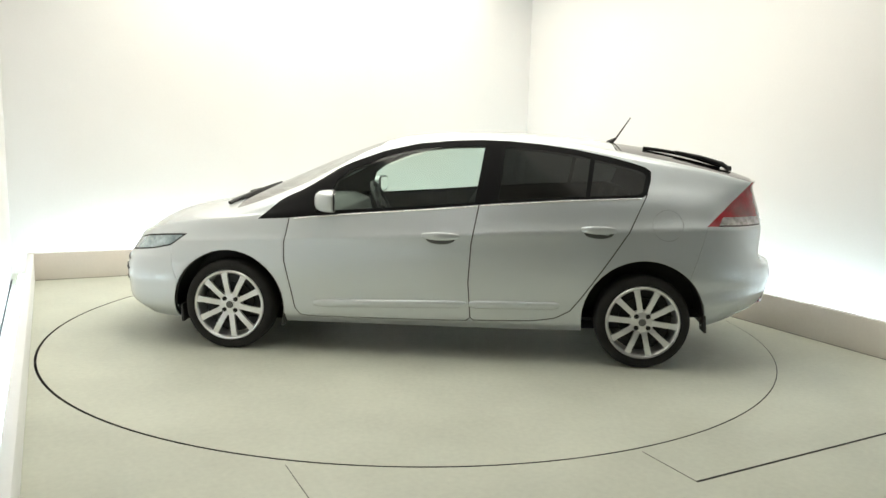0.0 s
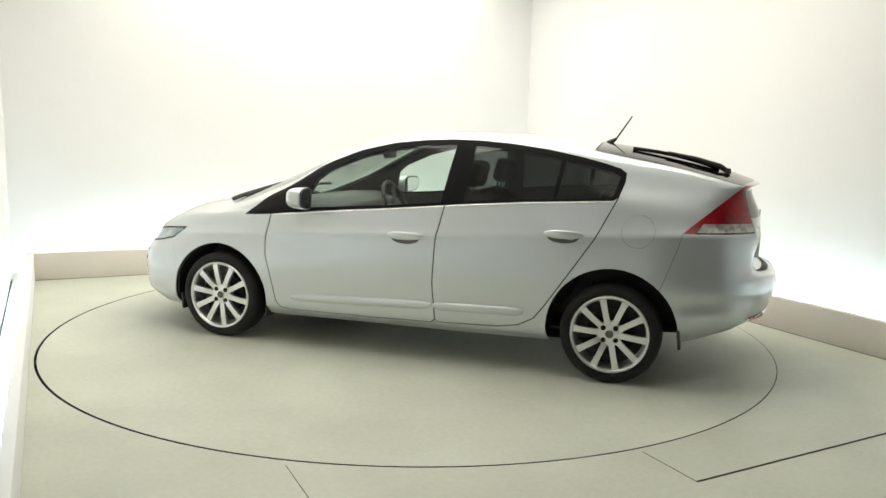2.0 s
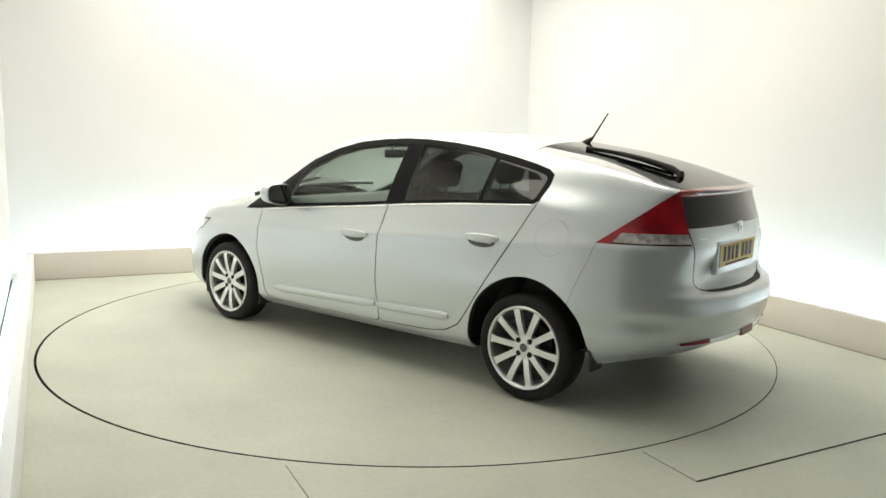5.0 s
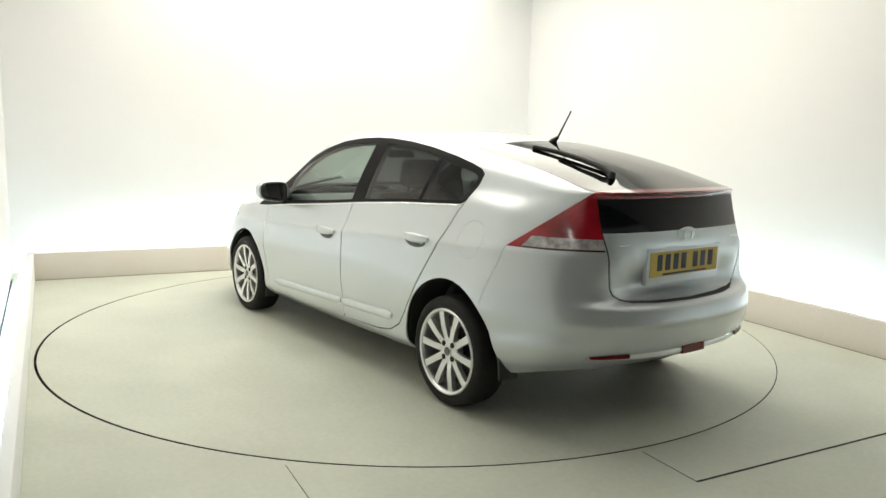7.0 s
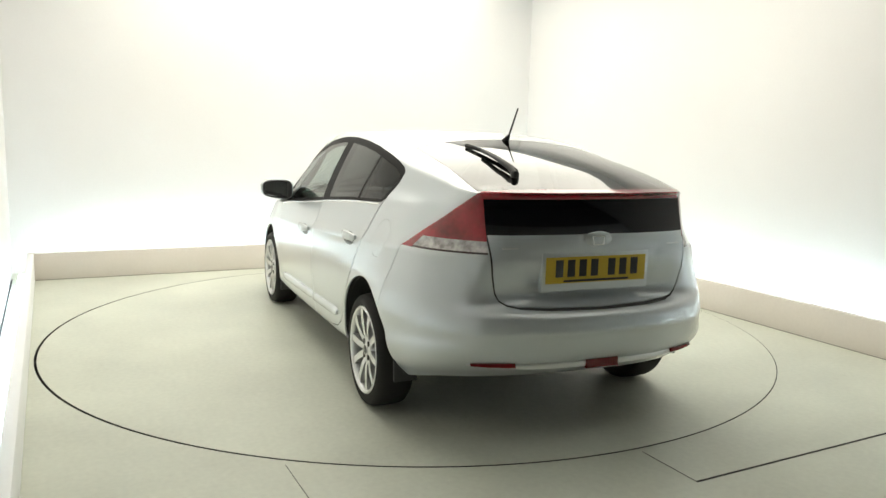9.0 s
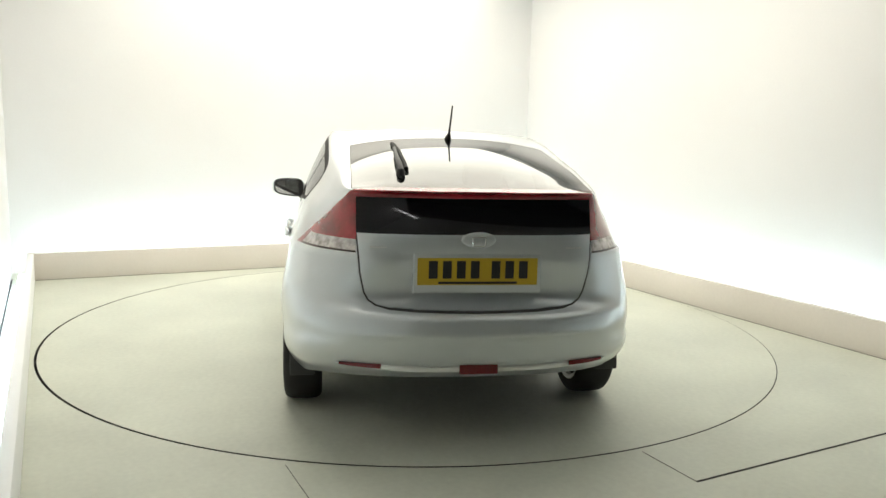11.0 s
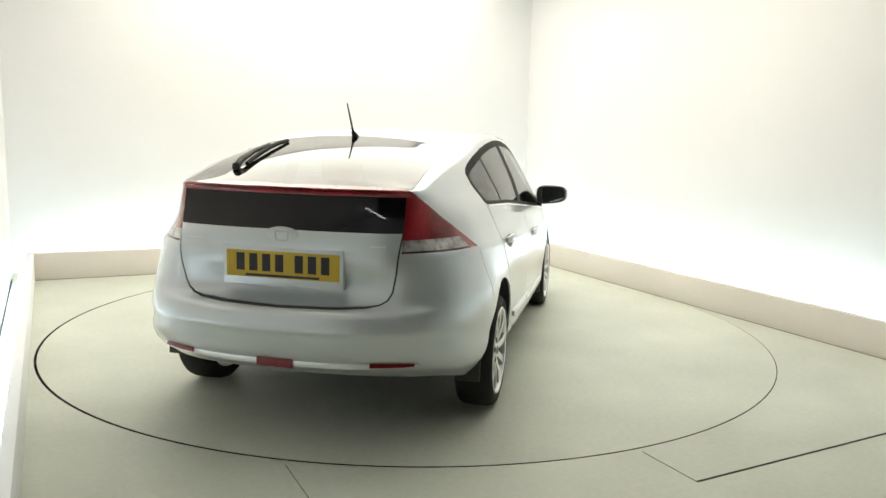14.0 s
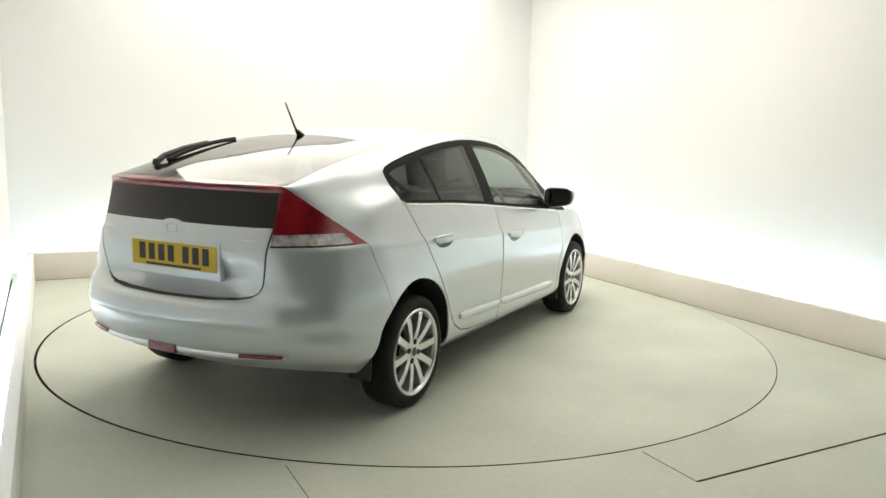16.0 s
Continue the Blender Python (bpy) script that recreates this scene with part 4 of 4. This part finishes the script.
    part("aerial_rod", tube_bm([base + Vector((-.018, 0, .02)), base + Vector((-.115, 0, .172))], .0045, 8, radii=[.0058, .0038]), PLASTIC, aerial, "thin black aerial rod", smooth=50)


def bolt_bm(p, r, h):
    bm = lathe_bm([(0, h), (r * .7, h), (r, h * .6), (r, 0), (0, 0)], 18, "z", close=False)
    bmesh.ops.translate(bm, verts=bm.verts, vec=p)
    return bm


build_tail()


def skin_front(y, z):
    loc, nor, _, _ = skin[0][0].ray_cast(Vector((4, abs(y) + 1e-4, z)), Vector((-1, 0, 0)))
    return Vector((loc.x, y, z)) if loc else Vector((2.1, y, z))


def build_nose():
    """Dark slats of the lower grille round the nose."""
    for z, reach, h in ((.505, .60, .013), (.445, .63, .016), (.385, .62, .014)):
        bm = bmesh.new()
        rows = []
        for k in range(33):
            y = -reach + 2 * reach * k / 32
            p = skin_front(y, z)
            t = min(1, .3 + 5 * (1 - abs(y) / reach))
            rows.append([bm.verts.new((p.x + dx, y, z + dz * h * t)) for dx, dz in ((-.02, 1), (.005, .9), (.007, 0), (.005, -.9), (-.02, -1))])
        for a, b in zip(rows, rows[1:]):
            for i in range(4):
                bm.faces.new((a[i], a[i + 1], b[i + 1], b[i]))
        bmesh.ops.recalc_face_normals(bm, faces=bm.faces)
        part("grille_slat", bm, BLACK, car, "black slat of the lower grille", smooth=50)


def front_wiper(x0, y0, x1, y1):
    pts = [skin_top(x0 + (x1 - x0) * k / 8, y0 + (y1 - y0) * k / 8) + Vector((0, 0, .012 - .005 * k / 8)) for k in range(9)]
    arm = part("front_wiper", tube_bm(pts, .012, 8, radii=[.013, .015, .014, .012, .010, .009, .008, .007, .006]), PLASTIC, car, "black windscreen wiper", smooth=50)
    part("wiper_blade", tube_bm([p + Vector((-.045, 0, .004)) for p in pts[1:]], .008, 6), RUBBER, arm, smooth=50)


build_nose()
front_wiper(1.375, .51, 1.145, .10)
front_wiper(1.42, -.06, 1.17, -.50)


def build_interior():
    def cushion(name, lo, hi, parent, tilt=0, at=(0, 0, 0), mat=None, label="", bev=.05):
        m = Matrix.Translation(at) @ Matrix.Rotation(radians(tilt), 4, "Y")
        return part(name, box_bm(lo, hi, bev, seg=4, m=m), mat or FABRIC, parent, label, smooth=50)
    for s in (1, -1):
        y = s * .36
        seat = cushion("front_seat", (-.25, y - .25, -.02), (.27, y + .25, .13), car, 5, (.18, 0, .36), label="dark grey cloth front seat")
        cushion("seat_back", (-.07, y - .245, 0), (.07, y + .245, .60), seat, -18, (-.10, 0, .42))
        cushion("headrest", (-.05, y - .13, .0), (.05, y + .13, .17), seat, -14, (-.32, 0, 1.045), bev=.04)
        for dy in (-.06, .06):
            part("headrest_post", tube_bm([(-.29, y + dy, .98), (-.32, y + dy, 1.07)], .006, 6), DARK_METAL, seat)
    bench = cushion("rear_bench", (-.25, -.62, -.02), (.22, .62, .14), car, 5, (-.72, 0, .36), label="dark grey cloth rear bench")
    cushion("bench_back", (-.06, -.62, 0), (.06, .62, .52), bench, -24, (-.93, 0, .42))
    for y in (-.36, 0, .36):
        cushion("headrest", (-.045, y - .12, .0), (.045, y + .12, .14), bench, -14, (-1.15, 0, .92), bev=.035)
    bm = bmesh.new()
    prof = [(.62, .70), (.66, .86), (.78, .905), (1.0, .90), (1.30, .86), (1.34, .60), (.75, .50)]
    L = [bm.verts.new((x, .70 - max(0, x - .9) * .12, z)) for x, z in prof]
    R = [bm.verts.new((x, -.70 + max(0, x - .9) * .12, z)) for x, z in prof]
    bm.faces.new(L)
    bm.faces.new(R)
    for i in range(len(prof)):
        j = (i + 1) % len(prof)
        bm.faces.new((L[i], L[j], R[j], R[i]))
    bmesh.ops.recalc_face_normals(bm, faces=bm.faces)
    bmesh.ops.bevel(bm, geom=list(bm.edges), offset=.02, segments=3, profile=.5, affect="EDGES")
    dash = part("dashboard", bm, DASH, car, "grey plastic dashboard", smooth=50)
    wheel = bmesh.new()
    lathe_bm([(.185 + .015 * math.cos(a), .015 * math.sin(a)) for a in [2 * math.pi * k / 10 for k in range(10)]], 36, "z", bm=wheel)
    for a in (0, 120, 240):
        c, d = math.cos(radians(a + 90)), math.sin(radians(a + 90))
        tube_bm([(0, 0, -.01), (.18 * c, .18 * d, 0)], .016, 8, bm=wheel)
    lathe_bm([(0, .02), (.06, .015), (.065, -.02), (0, -.03)], 24, "z", bm=wheel, close=False)
    bmesh.ops.transform(wheel, matrix=Matrix.Translation((.50, -.36, .83)) @ Matrix.Rotation(radians(-64), 4, "Y"), verts=wheel.verts)
    part("steering_wheel", wheel, PLASTIC, car, "black steering wheel", smooth=50)
    part("inner_mirror", box_bm((.40, -.11, 1.195), (.425, .11, 1.255), .012), PLASTIC, car, "black rear-view mirror", smooth=40)
    part("mirror_stalk", tube_bm([(.42, 0, 1.24), (.47, 0, 1.29)], .009, 8), PLASTIC, car)
    part("cabin_floor", box_bm((-1.20, -.66, .245), (1.05, .66, .262)), PLASTIC, car, "dark cabin floor")
    part("parcel_shelf", box_bm((-1.80, -.55, .86), (-1.12, .55, .88), .005), FABRIC, car, "dark boot cover")


build_interior()


# ================= motion =================
def motions():
    ts = [i * 0.5 for i in range(33)]
    off = Matrix.Translation((-0.2023, -0.0053, 0))
    walk(car, [(t, pose(0, 0, 0, 0, 0, heading(t)) @ off) for t in ts])
    walk(turntable, [(t, pose(0, 0, 0, 0, 0, heading(t))) for t in ts])


motions()
